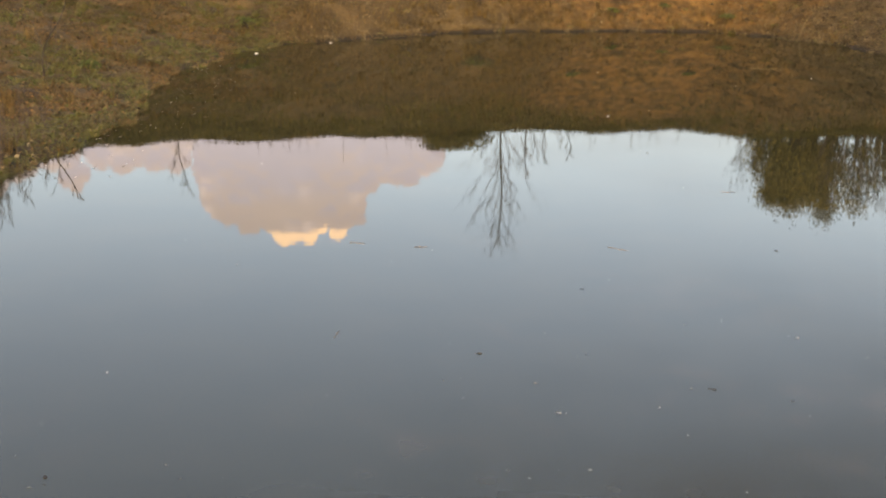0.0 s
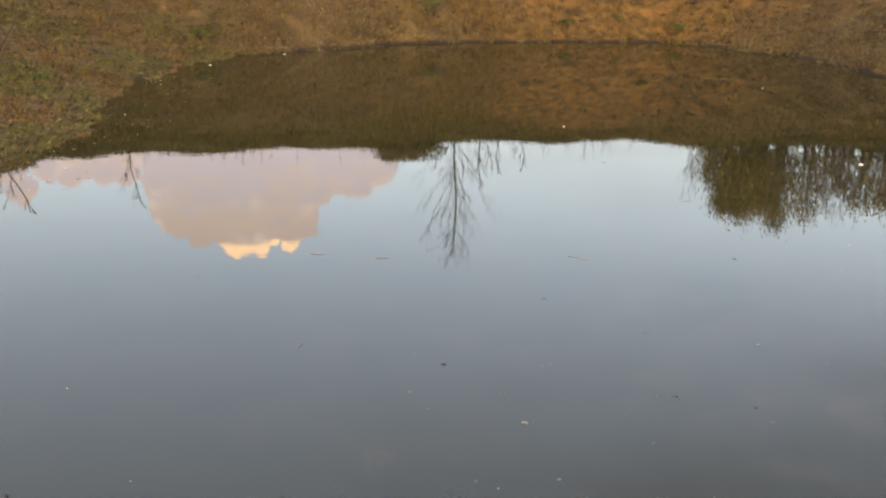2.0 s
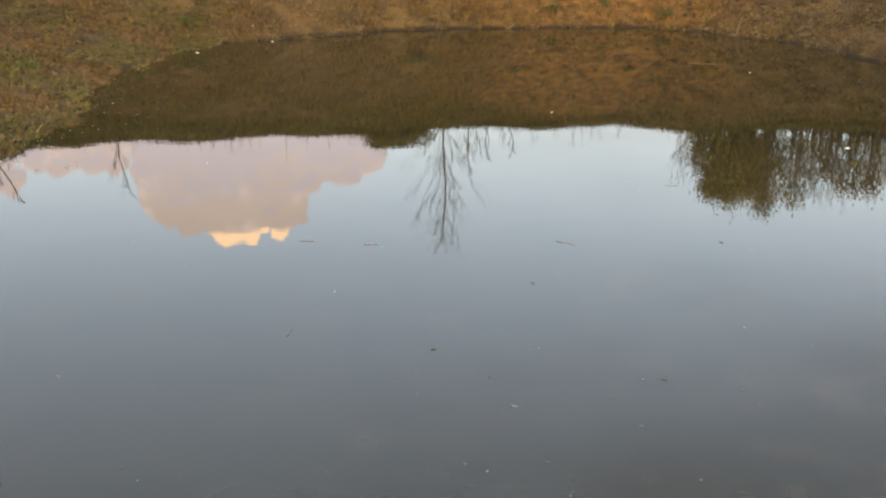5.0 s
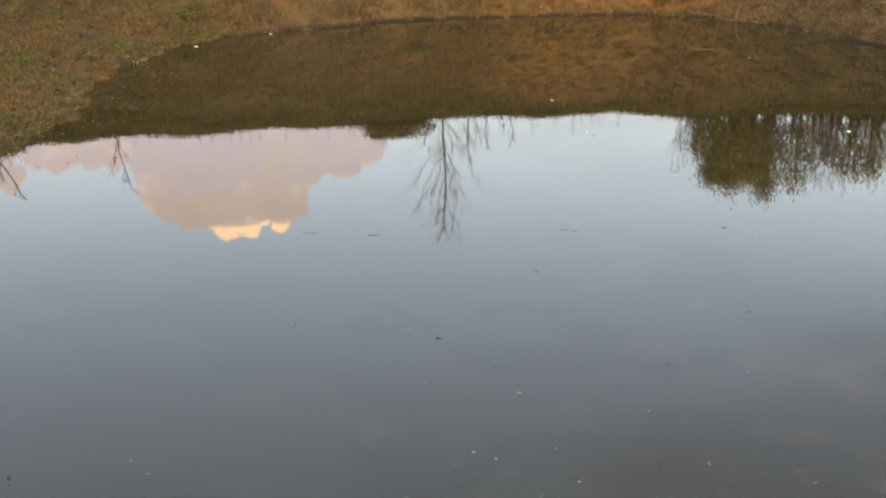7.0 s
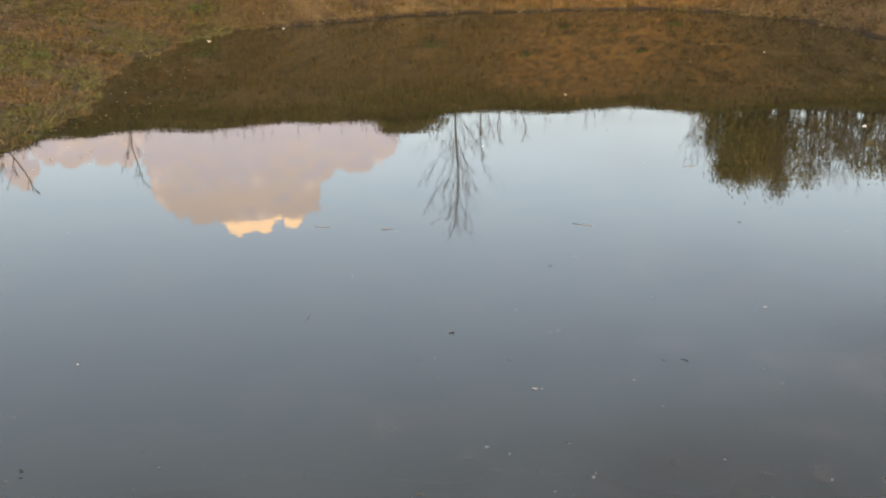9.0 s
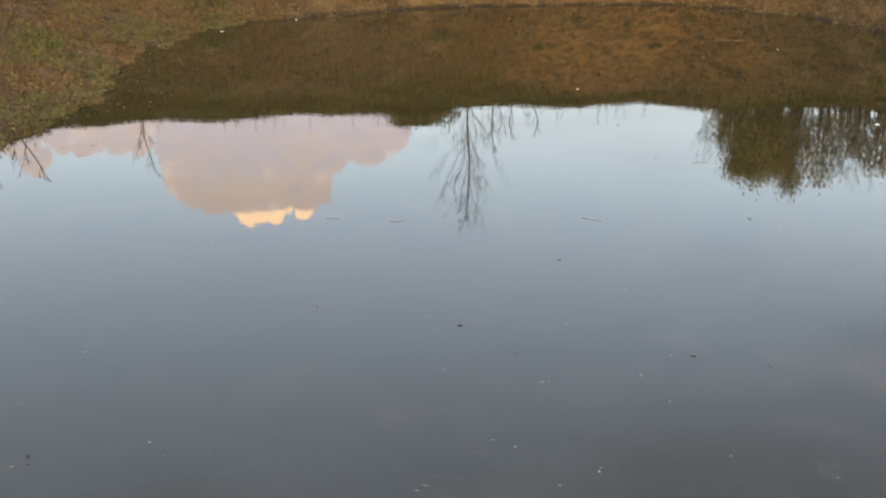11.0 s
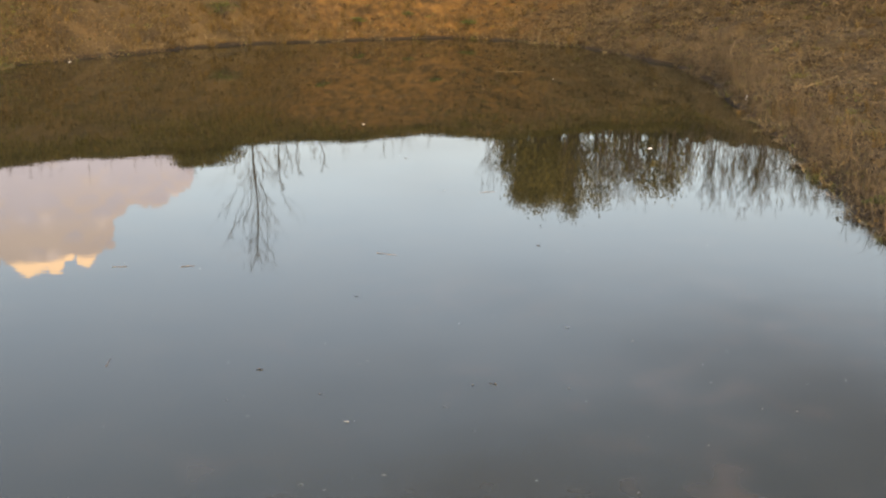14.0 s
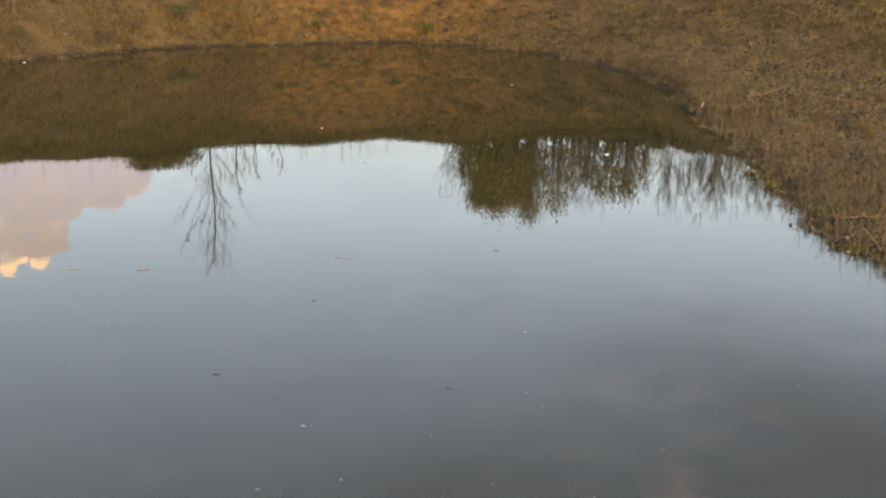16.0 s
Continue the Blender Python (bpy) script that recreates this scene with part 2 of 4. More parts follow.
EVERGREEN = material("olive evergreen leaves", (0.052, 0.046, 0.0145), (0.165, 0.142, 0.046), 2.0, 0.85, island=0.4)
SOD = material("small dead leaf bits", (0.0108, 0.0080, 0.0041), (0.1350, 0.0991, 0.0499), 3.0, 0.9, island=0.7)
OLIVE = material("olive brush leaves", (0.027, 0.025, 0.0058), (0.091, 0.079, 0.018), 1.5, 0.9, island=0.4)
BARK = material("grey-brown bark", (0.0170, 0.0135, 0.0110), (0.0500, 0.0400, 0.0330), 9.0, 0.9, 0.5, 60)
TWIG = material("dark bare twigs", (0.042, 0.033, 0.028), (0.1, 0.08, 0.068), 5.0, 0.9, island=0.4)
SEED = material("dark seed heads", (0.03, 0.02, 0.012), (0.09, 0.06, 0.035), 30.0, 0.95, 0.4, 90)
PALE = material("bleached wet leaf", (0.42, 0.4, 0.36), (0.78, 0.75, 0.7), 30.0, 0.5)
DRIFT = material("weathered grey-brown driftwood", (0.09, 0.075, 0.062), (0.21, 0.175, 0.15), 20.0, 0.6)
ROOT = material("reddish wet root", (0.045, 0.026, 0.019), (0.10, 0.06, 0.045), 25.0, 0.5)
SCUM = material("soaked grey leaf scrap", (0.15, 0.15, 0.14), (0.42, 0.41, 0.38), 30.0, 0.5)
FOAM = material("dirty white foam", (0.38, 0.38, 0.36), (0.68, 0.67, 0.64), 22.0, 0.8, 0.4, 60)
DARK_LEAF = material("sodden dark leaf", (0.02, 0.014, 0.01), (0.07, 0.045, 0.028), 30.0, 0.4)
DRAB_LEAF = material("drab floating leaf", (0.09, 0.07, 0.05), (0.24, 0.19, 0.14), 30.0, 0.5)
CUMULUS = cloud_material("evening cumulus", (0.25, 0.262, 0.308), (0.66, 0.52, 0.385), 270, 446, 406, -240)
VAPOUR = cloud_material("small evening cloud", (0.25, 0.257, 0.30), (0.262, 0.265, 0.298), 250, 470, 900, 0)

# ---- the plan: one closed shoreline round the pond ----
SHORE = [(-3.9, 9.0), (-3.82, 11.0), (-4.12, 14.0), (-4.15, 16.6), (-3.45, 18.7), (-2.1, 20.2), (-0.3, 21.7), (1.6, 22.5),
         (3.9, 22.9), (5.2, 22.1), (6.1, 20.5), (6.62, 18.3), (6.3, 15.5), (5.6, 12.5), (4.95, 9.6), (4.45, 7.0), (3.9, 4.4),
         (2.4, 2.5), (0.0, 1.9), (-2.4, 2.6), (-3.7, 5.0)]


def closed_curve(points, steps):
    p = np.array(points)
    out = []
    for i in range(len(p)):
        a, b, c, d = p[i - 1], p[i], p[(i + 1) % len(p)], p[(i + 2) % len(p)]
        for k in range(steps):
            t = k / steps
            out.append(0.5 * (2 * b + (c - a) * t + (2 * a - 5 * b + 4 * c - d) * t * t + (3 * b - a - 3 * c + d) * t ** 3))
    return np.array(out)


OUTLINE = closed_curve(SHORE, 9)
along = np.arange(len(OUTLINE))
turn_in = np.roll(OUTLINE, -1, 0) - np.roll(OUTLINE, 1, 0)
OUTWARD = np.stack([-turn_in[:, 1], turn_in[:, 0]], 1) / np.linalg.norm(turn_in, axis=1)[:, None]
OUTLINE = OUTLINE + OUTWARD * (0.05 * np.sin(along * 0.9) + 0.06 * np.sin(along * 0.37 + 1) + 0.035 * np.sin(along * 2.1 + 2))[:, None]


def shore_distance(x, y):
    """Metres from the shoreline, negative over the water."""
    x, y = np.asarray(x, float).ravel(), np.asarray(y, float).ravel()
    best = np.full(len(x), 1e9)
    inside = np.zeros(len(x), bool)
    a, b = OUTLINE, np.roll(OUTLINE, -1, 0)
    for (ax, ay), (bx, by) in zip(a, b):
        ex, ey = bx - ax, by - ay
        t = np.clip(((x - ax) * ex + (y - ay) * ey) / (ex * ex + ey * ey), 0, 1)
        best = np.minimum(best, (x - ax - t * ex) ** 2 + (y - ay - t * ey) ** 2)
        cross = (ay > y) != (by > y)
        inside ^= cross & (x < ax + (y - ay) / (ey if abs(ey) > 1e-9 else 1e-9) * ex)
    return np.where(inside, -1, 1) * np.sqrt(best)


def smooth(v, a, b):
    t = np.clip((v - a) / (b - a), 0, 1)
    return t * t * (3 - 2 * t)


def waves(x, y, seed):
    r = np.random.RandomState(seed)
    out = np.zeros(len(x))
    for k in range(14):
        w = 0.5 * 1.35 ** k
        ang, ph = r.rand() * 6.283, r.rand() * 6.283
        out += np.sin((x * np.cos(ang) + y * np.sin(ang)) * w + ph) / w ** 0.8
    return out


def ground_height(x, y, d=None):
    x, y = np.asarray(x, float).ravel(), np.asarray(y, float).ravel()
    d = shore_distance(x, y) if d is None else d
    crest = 0.6 + 2.2 * smooth(y, 9, 26) - 0.3 * smooth(x, 6, 9) - 0.13 * (1 - smooth(x, -4, -1.5)) + 0.14 * smooth(x, 0.5, 2.5) * (1 - smooth(x, 5.5, 7))
    run = 5.8 + 0.5 * smooth(x, 3, 8)
    u = np.clip((d - 0.08) / run, 0, 1)
    scarp = smooth(x, 5.2, 6.0) * smooth(y, 12.5, 14) * (1 - smooth(y, 18.5, 20.5))
    lip = 0.02 + 0.035 * smooth(y, 19.5, 21.5) * (1 - smooth(x, 4.0, 5.2)) + 0.15 * scarp * (0.6 + 0.4 * np.sin(y * 4.1) * np.sin(y * 1.7 + 1))
    bank = lip * smooth(d, -0.02, 0.13) + (crest - lip) * (1 - (1 - u) ** 1.6)
    beyond = np.clip(d - run, 0, None)
    bank = bank + 0.02 * np.minimum(beyond, 40) + 0.03 * waves(x, y, 3) * smooth(d, 0.1, 1.5)
    bed = np.clip(0.38 * d, -0.9, 0) - 0.03 * smooth(-d, 0, 0.3)
    return np.where(d > 0, bank, bed)


# ---- mesh helpers ----
def mesh_of(name, verts, tris, mat, shade=False):
    me = bpy.data.meshes.new(name)
    verts, tris = np.asarray(verts, np.float32), np.asarray(tris, np.int32)
    me.vertices.add(len(verts))
    me.loops.add(tris.size)
    me.polygons.add(len(tris))
    me.vertices.foreach_set("co", verts.ravel())
    me.loops.foreach_set("vertex_index", tris.ravel())
    me.polygons.foreach_set("loop_start", np.arange(len(tris), dtype=np.int32) * tris.shape[1])
    if shade:
        me.polygons.foreach_set("use_smooth", np.ones(len(tris), bool))
    me.update(calc_edges=True)
    me.validate()
    me.materials.append(mat)
    return me


def part(name, me, parent, label=""):
    ob = new(name, me)
    ob.parent = parent
    return tagged(ob, label)


class Tubes:
    """Gathers tapered tubes, discs and leaves as plain triangles and quads for one mesh."""

    def __init__(self):
        self.v, self.f = [], []

    def tube(self, path, radii, sides=5):
        start = len(self.v)
        for i, (p, r) in enumerate(zip(path, radii)):
            ahead = (Vector(path[min(i + 1, len(path) - 1)]) - Vector(path[max(i - 1, 0)])).normalized()
            side = ahead.orthogonal().normalized()
            other = ahead.cross(side)
            for k in range(sides):
                a = 6.28319 * k / sides
                self.v.append(tuple(Vector(p) + side * (math.cos(a) * r) + other * (math.sin(a) * r)))
        for i in range(len(path) - 1):
            for k in range(sides):
                a, b = start + i * sides + k, start + i * sides + (k + 1) % sides
                self.f.append((a, b, b + sides))
                self.f.append((a, b + sides, a + sides))
        last = start + (len(path) - 1) * sides
        for k in range(1, sides - 1):
            self.f.append((last, last + k, last + k + 1))
            self.f.append((start, start + k + 1, start + k))

    def blob(self, c, rx, rz, rng, sides=6):
        start = len(self.v)
        c = Vector(c)
        self.v.append(tuple(c - Vector((0, 0, rz))))
        for lev in (-0.5, 0.5):
            for k in range(sides):
                a, r = 6.28319 * (k + rng.random() * 0.5) / sides, rx * (0.75 + 0.4 * rng.random())
                self.v.append((c.x + r * math.cos(a), c.y + r * math.sin(a), c.z + rz * lev * (0.8 + 0.4 * rng.random())))
        self.v.append(tuple(c + Vector((0, 0, rz))))
        for k in range(sides):
            n = (k + 1) % sides
            self.f.append((start, start + 1 + n, start + 1 + k))
            self.f.append((start + 1 + k, start + 1 + n, start + 1 + sides + n))
            self.f.append((start + 1 + k, start + 1 + sides + n, start + 1 + sides + k))
            self.f.append((start + 1 + sides + k, start + 1 + sides + n, start + 1 + 2 * sides))

    def mesh(self, name, mat, shade=False):
        return mesh_of(name, self.v, self.f, mat, shade)


def blade_mesh(name, base, h, w, lean, mat, seed, heading=None):
    """Many separate grass blades, each of three triangles, bent over by lean."""
    r = np.random.RandomState(seed)
    n = len(base)
    a, b = r.rand(n) * 6.283, r.rand(n) * 6.283
    a = a if heading is None else heading
    way = np.stack([np.cos(a), np.sin(a), 0 * a], 1) * lean[:, None]
    side = np.stack([np.cos(b), np.sin(b), 0 * b], 1) * (w / 2)[:, None]
    up = np.zeros((n, 3))
    up[:, 2] = h
    mid = base + way * 0.3 + up * 0.6
    tip = base + way + up * (1 - 0.35 * np.clip(lean / np.maximum(h, 0.01), 0, 1))[:, None]
    v = np.stack([base - side, base + side, mid + side * 0.75, mid - side * 0.75, tip], 1).reshape(-1, 3)
    i = np.arange(n)[:, None, None] * 5
    t = (np.array([[0, 1, 2], [0, 2, 3], [3, 2, 4]])[None] + i).reshape(-1, 3)
    return mesh_of(name, v, t, mat)


def leaf_mesh(name, centre, size, mat, seed, flat=0.5):
    """Many separate small folded leaves, each of two triangles."""
    r = np.random.RandomState(seed)
    n = len(centre)
    a = r.normal(size=(n, 3)) * np.array([1, 1, flat])
    a /= np.linalg.norm(a, axis=1)[:, None]
    c = np.cross(a, r.normal(size=(n, 3)) * np.array([flat, flat, 1]))
    c /= np.maximum(np.linalg.norm(c, axis=1), 1e-6)[:, None]
    fold = np.cross(a, c) * (size * 0.22 * r.rand(n))[:, None]
    L, W = a * (size * 0.5)[:, None], c * (size * (0.22 + 0.16 * r.rand(n)))[:, None]
    v = np.stack([centre - L, centre + W + fold, centre + L, centre - W + fold], 1).reshape(-1, 3)
    i = np.arange(n)[:, None, None] * 4
    t = (np.array([[0, 1, 2], [0, 2, 3]])[None] + i).reshape(-1, 3)
    return mesh_of(name, v, t, mat)


# ---- ground, water ----
def spread(lo, hi, step, out):
    fine = list(np.arange(lo, hi + step / 2, step))
    s, left, right = step, [lo], [hi]
    while right[-1] - hi < out:
        s *= 1.28
        right.append(right[-1] + s)
        left.append(left[-1] - s)
    return np.array(left[:0:-1] + fine + right[1:])


gx, gy = spread(-11, 14, 0.11, 1800), spread(1, 31, 0.11, 1800)
X, Y = np.meshgrid(gx, gy)
dist = shore_distance(X, Y)
gz = ground_height(X, Y, dist)
near = smooth(dist, 0.05, 0.6) * (1 - smooth(dist, 8, 14))
lump = np.random.RandomState(5).normal(size=len(gz)) * 0.022
gz = gz + lump * near
nx, ny = len(gx), len(gy)
idx = np.arange(nx * ny).reshape(ny, nx)
quads = np.stack([idx[:-1, :-1], idx[:-1, 1:], idx[1:, 1:], idx[1:, :-1]], -1).reshape(-1, 4)
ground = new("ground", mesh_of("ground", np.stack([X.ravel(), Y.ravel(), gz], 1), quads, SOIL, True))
tagged(ground, "earth banks of leaf-strewn soil with an orange clay scar", "ground", kind="structure")

wet = bmesh.new()
ring = [wet.verts.new((p[0] + q[0] * 0.16, p[1] + q[1] * 0.16, 0.0)) for p, q in zip(OUTLINE, OUTWARD)]
wet.faces.new(ring)
wet.normal_update()
if wet.faces[:][0].normal.z < 0:
    bmesh.ops.reverse_faces(wet, faces=wet.faces[:])
wm = bpy.data.meshes.new("water")
wet.to_mesh(wm)
wet.free()
wm.materials.append(WATER)
tagged(new("water", wm), "still murky pond water mirroring the evening sky", "water", kind="structure")


# ---- growth on the banks ----
TABLE_X, TABLE_Y, TABLE_STEP = -13.0, 4.0, 0.08
table_w, table_h = int(28 / TABLE_STEP), int(28 / TABLE_STEP)
TABLE = shore_distance(*np.meshgrid(TABLE_X + TABLE_STEP * np.arange(table_w), TABLE_Y + TABLE_STEP * np.arange(table_h))).reshape(table_h, table_w)


def bank_distance(x, y):
    """The shore distance looked up in a table, for many points."""
    u, v = np.clip((x - TABLE_X) / TABLE_STEP, 0, table_w - 2), np.clip((y - TABLE_Y) / TABLE_STEP, 0, table_h - 2)
    i, j = u.astype(int), v.astype(int)
    u, v = u - i, v - j
    return (TABLE[j, i] * (1 - u) + TABLE[j, i + 1] * u) * (1 - v) + (TABLE[j + 1, i] * (1 - u) + TABLE[j + 1, i + 1] * u) * v


def scatter(n, box, keep, seed, round_about=False):
    """n tries of points in a box of the plan, kept with a chance of keep(x, y, d)."""
    r = np.random.RandomState(seed)
    x, y = box[0] + (box[1] - box[0]) * r.rand(n), box[2] + (box[3] - box[2]) * r.rand(n)
    wedge = (x > -0.53 * y - 0.5) & (x < 0.70 * y + 0.5) & (y > 5) & (y < 30)
    wedge = ~wedge & (np.hypot(x, y) > 1.2) if round_about else wedge
    x, y = x[wedge], y[wedge]
    d = shore_distance(x, y) if round_about else bank_distance(x, y)
    edge = np.maximum(0.45 * smooth(y, 19.5, 21.5) * (1 - smooth(x, 4.0, 5.2)), 0.25 * smooth(x, 5.2, 6.0) * smooth(y, 12.5, 14) * (1 - smooth(y, 18, 19.5)))
    ok = (d > -0.05 + 0.13 * edge + (0.1 - 0.04 * edge) * np.sin(x * 7 + y * 5) * np.sin(y * 3.1)) & (r.rand(len(x)) < keep(x, y, d))
    x, y, d = x[ok], y[ok], d[ok]
    return np.stack([x, y, np.maximum(ground_height(x, y, d), 0.0) - 0.01], 1), d


def patchy(x, y, seed, sharp=1.2):
    return np.clip(0.5 + sharp * 0.35 * waves(x * 1.6, y * 1.6, seed), 0, 1)


def clay(x, y):
    return (1 - smooth(np.hypot((x - 3.4) / 2.7, (y - 24.9) / 2.2) + 0.25 * (0.5 - patchy(x, y, 41, 2.0)), 0.55, 1.05)) * smooth(bank_distance(x, y), 0.15, 0.6) * (0.82 + 0.18 * patchy(x * 2, y * 2, 42, 2.5))


def left_bank(x, y):
    return 1 - smooth(x + 0.25 * (y - 17), -3.6, -2.2)


def right_bank(x, y):
    return np.maximum(smooth(x + 0.2 * (y - 20), 4.4, 5.9), smooth(x, 3.4, 4.2) * (1 - smooth(y, 15, 18.5)))


BANK = (-12.0, 14.0, 5.0, 30.5)


def grass(name, label, n, keep, seed, hgt, wid, lean, mat, tall=None, box=None, area=BANK):
    base, d = scatter(n, box or area, keep, seed, box is not None)
    r = np.random.RandomState(seed + 100)
    m = len(base)
    h = (hgt[0] + (hgt[1] - hgt[0]) * r.rand(m) ** 1.6) * (1 if tall is None else tall(base[:, 0], base[:, 1]))
    me = blade_mesh(name, base, h, wid[0] + (wid[1] - wid[0]) * r.rand(m), h * (lean[0] + (lean[1] - lean[0]) * r.rand(m)), mat, seed)
    return tagged(new(name, me), label, "grass", kind="stuff")


def tufts(name, label, n, keep, seed, reach, hgt, blades, wid, mat):
    """Grass in clumps: blades that spring from a root and bend outwards over it, more to the side the clump has fallen to."""
    root, d = scatter(n, BANK, keep, seed)
    r = np.random.RandomState(seed + 200)
    R, H, lie = reach[0] + (reach[1] - reach[0]) * r.rand(len(root)) ** 1.5, hgt[0] + (hgt[1] - hgt[0]) * r.rand(len(root)) ** 1.5, r.rand(len(root)) * 6.283
    i = np.repeat(np.arange(len(root)), blades)
    m = len(i)
    a = r.rand(m) * 6.283
    off = R[i] * 0.45 * np.sqrt(r.rand(m))
    base = root[i] + np.stack([np.cos(a) * off, np.sin(a) * off, 0 * a], 1)
    out = R[i] * (0.25 + 0.85 * r.rand(m))
    ex, ey = np.cos(a) + 0.7 * np.cos(lie[i]), np.sin(a) + 0.7 * np.sin(lie[i])
    me = blade_mesh(name, base, H[i] * (0.5 + 0.6 * r.rand(m)), wid[0] + (wid[1] - wid[0]) * r.rand(m), out, mat, seed, np.arctan2(ey, ex))
    return tagged(new(name, me), label, "grass", kind="stuff")


def mosaic(x, y, seed, sharp=1.6):
    """Patches of half a metre or so."""
    return patchy(x * 3.2, y * 3.2, seed, sharp)


def near_water(d, far=4.5):
    return 1 - 0.85 * smooth(d, 1.5, far)


def in_sight(x, y, d):
    """Thick growth where the bank is looked at directly, thinner behind the brow."""
    return 1 - 0.55 * smooth(d, 2.2, 3.2) * smooth(y, 17, 20) - 0.6 * smooth(d, 4.5, 6)


grass("green_grass", "short green grass on the damp pond bank", 900000,
      lambda x, y, d: in_sight(x, y, d) * (left_bank(x, y) * np.clip(mosaic(x, y, 11) * 1.3 - 0.15, 0.08, 1) + 0.5 * right_bank(x, y) * np.clip(mosaic(x, y, 12) - 0.3, 0, 1) * (1 - smooth(d, 0.6, 2.4))
                                     + 0.22 * np.clip(mosaic(x, y, 13) - 0.45, 0, 1) * (1 - 0.85 * clay(x, y))), 21, (0.02, 0.075), (0.004, 0.010), (0.6, 2.4), GREEN)
grass("bank_turf", "short mottled turf of moss, green grass and brown stalks", 370000,
      lambda x, y, d: in_sight(x, y, d) * left_bank(x, y), 57, (0.015, 0.055), (0.006, 0.013), (0.7, 2.6), TURF, lambda x, y: 0.6 + 0.8 * mosaic(x, y, 58), None, (-9.5, -1.5, 6.0, 25.0))
grass("dead_turf", "short mottled turf of dead grey-brown grass", 350000,
      lambda x, y, d: (1 - 0.4 * smooth(d, 4.5, 6.5)) * right_bank(x, y) * np.clip(mosaic(x, y, 59) + 0.35, 0, 1), 60, (0.015, 0.06), (0.006, 0.013), (1.0, 3.6), DEAD_TURF, lambda x, y: 0.5 + 1.0 * mosaic(x, y, 61), None, (3.0, 13.0, 5.0, 27.0))
tufts("green_tufts", "low tufts of green grass on the damp bank", 26000,
      lambda x, y, d: in_sight(x, y, d) * (0.75 * left_bank(x, y) * np.clip(mosaic(x, y, 11) * 1.5 - 0.45, 0, 1) + 0.25 * right_bank(x, y) * np.clip(mosaic(x, y, 12) - 0.3, 0, 1) * (1 - smooth(d, 0.4, 2.2)) + 0.03), 51,
      (0.06, 0.17), (0.04, 0.11), 34, (0.005, 0.011), GREEN)
grass("dry_grass", "dry tan grass standing on the far bank", 950000,
      lambda x, y, d: in_sight(x, y, d) * (1 - 0.93 * clay(x, y)) * np.clip(mosaic(x * 0.5, y * 0.5, 14), 0.32, 1) * (0.8 - 0.72 * left_bank(x, y)) * (1 - 0.93 * right_bank(x, y)), 22,
      (0.03, 0.22), (0.003, 0.008), (0.3, 1.6), TAN, lambda x, y: 0.5 + 0.9 * mosaic(x, y, 47))
tufts("dry_tufts", "tufts of dry tan grass on the bank", 22000,
      lambda x, y, d: in_sight(x, y, d) * (1 - 0.88 * clay(x, y)) * (0.05 + 0.75 * mosaic(x * 0.5, y * 0.5, 48)) * (0.75 - 0.6 * left_bank(x, y) * mosaic(x, y, 11) - 0.35 * left_bank(x, y)) * (1 - 0.75 * right_bank(x, y)), 52,
      (0.06, 0.20), (0.07, 0.26), 40, (0.003, 0.008), TAN)
grass("matted_grass", "grey-brown dead grass matted over the bank", 650000,
      lambda x, y, d: in_sight(x, y, d) * (0.95 * right_bank(x, y) * np.clip(mosaic(x, y, 15), 0.12, 1) + 0.35 * left_bank(x, y) * (1 - 0.7 * mosaic(x, y, 11)) + 0.15 * (1 - 0.8 * clay(x, y))), 23,
      (0.015, 0.06), (0.003, 0.009), (1.0, 4.5), BROWN, lambda x, y: 0.45 + 1.1 * patchy(x * 2.5, y * 2.5, 45, 2.6))
tufts("matted_tufts", "fallen clumps of grey-brown dead grass on the bank", 20000,
      lambda x, y, d: in_sight(x, y, d) * (0.95 * right_bank(x, y) * (0.25 + 0.75 * mosaic(x, y, 49)) + 0.10 * left_bank(x, y) + 0.05), 53,
      (0.10, 0.32), (0.03, 0.12), 44, (0.004, 0.010), BROWN)
tufts("straw_tufts", "bleached clumps of fallen straw on the bank", 14000,
      lambda x, y, d: in_sight(x, y, d) * (1 - 0.9 * clay(x, y)) * (0.85 * right_bank(x, y) * np.clip(mosaic(x, y, 50) - 0.2, 0, 1) + 0.05 * left_bank(x, y) + 0.05 + 0.35 * (1 - smooth(d, 0.25, 0.7)) * smooth(y, 18, 20)), 54,
      (0.08, 0.24), (0.03, 0.10), 30, (0.003, 0.007), STRAW)
grass("dead_weeds", "thin grey-brown dead weeds standing in the bank grass", 500000,
      lambda x, y, d: in_sight(x, y, d) * (right_bank(x, y) * (0.01 + 0.10 * np.clip(mosaic(x, y, 25) - 0.4, 0, 1) + 0.3 * (1 - smooth(d, 0.1, 0.5))) + 0.04) * (1 - 0.8 * clay(x, y)) * (1 - 0.7 * left_bank(x, y)), 26,
      (0.06, 0.34), (0.002, 0.005), (0.05, 0.9), BROWN)
grass("meadow_grass", "tufted dry and green grass round the pond", 220000,
      lambda x, y, d: np.clip(patchy(x, y, 46, 2.0), 0.2, 1) * (1 - smooth(d, 6, 12)), 34,
      (0.04, 0.20), (0.008, 0.02), (0.4, 1.8), TAN, None, (-17, 19, -9, 38))
grass("shore_weeds", "thin dead stems standing in the bank grass", 700000,
      lambda x, y, d: right_bank(x, y) * (0.40 + 0.5 * (1 - smooth(y, 10, 13))) * smooth(d, -0.05, 0.15) * (1 - smooth(d, 0.35, 1.0)) * np.clip(mosaic(x, y, 44), 0.25, 1) * (1 - smooth(y, 17, 19)), 29,
      (0.20, 0.85), (0.0018, 0.0036), (0.05, 0.9), BROWN, lambda x, y: 0.28 + 0.045 * np.clip(y - 7, 0, 8.5))
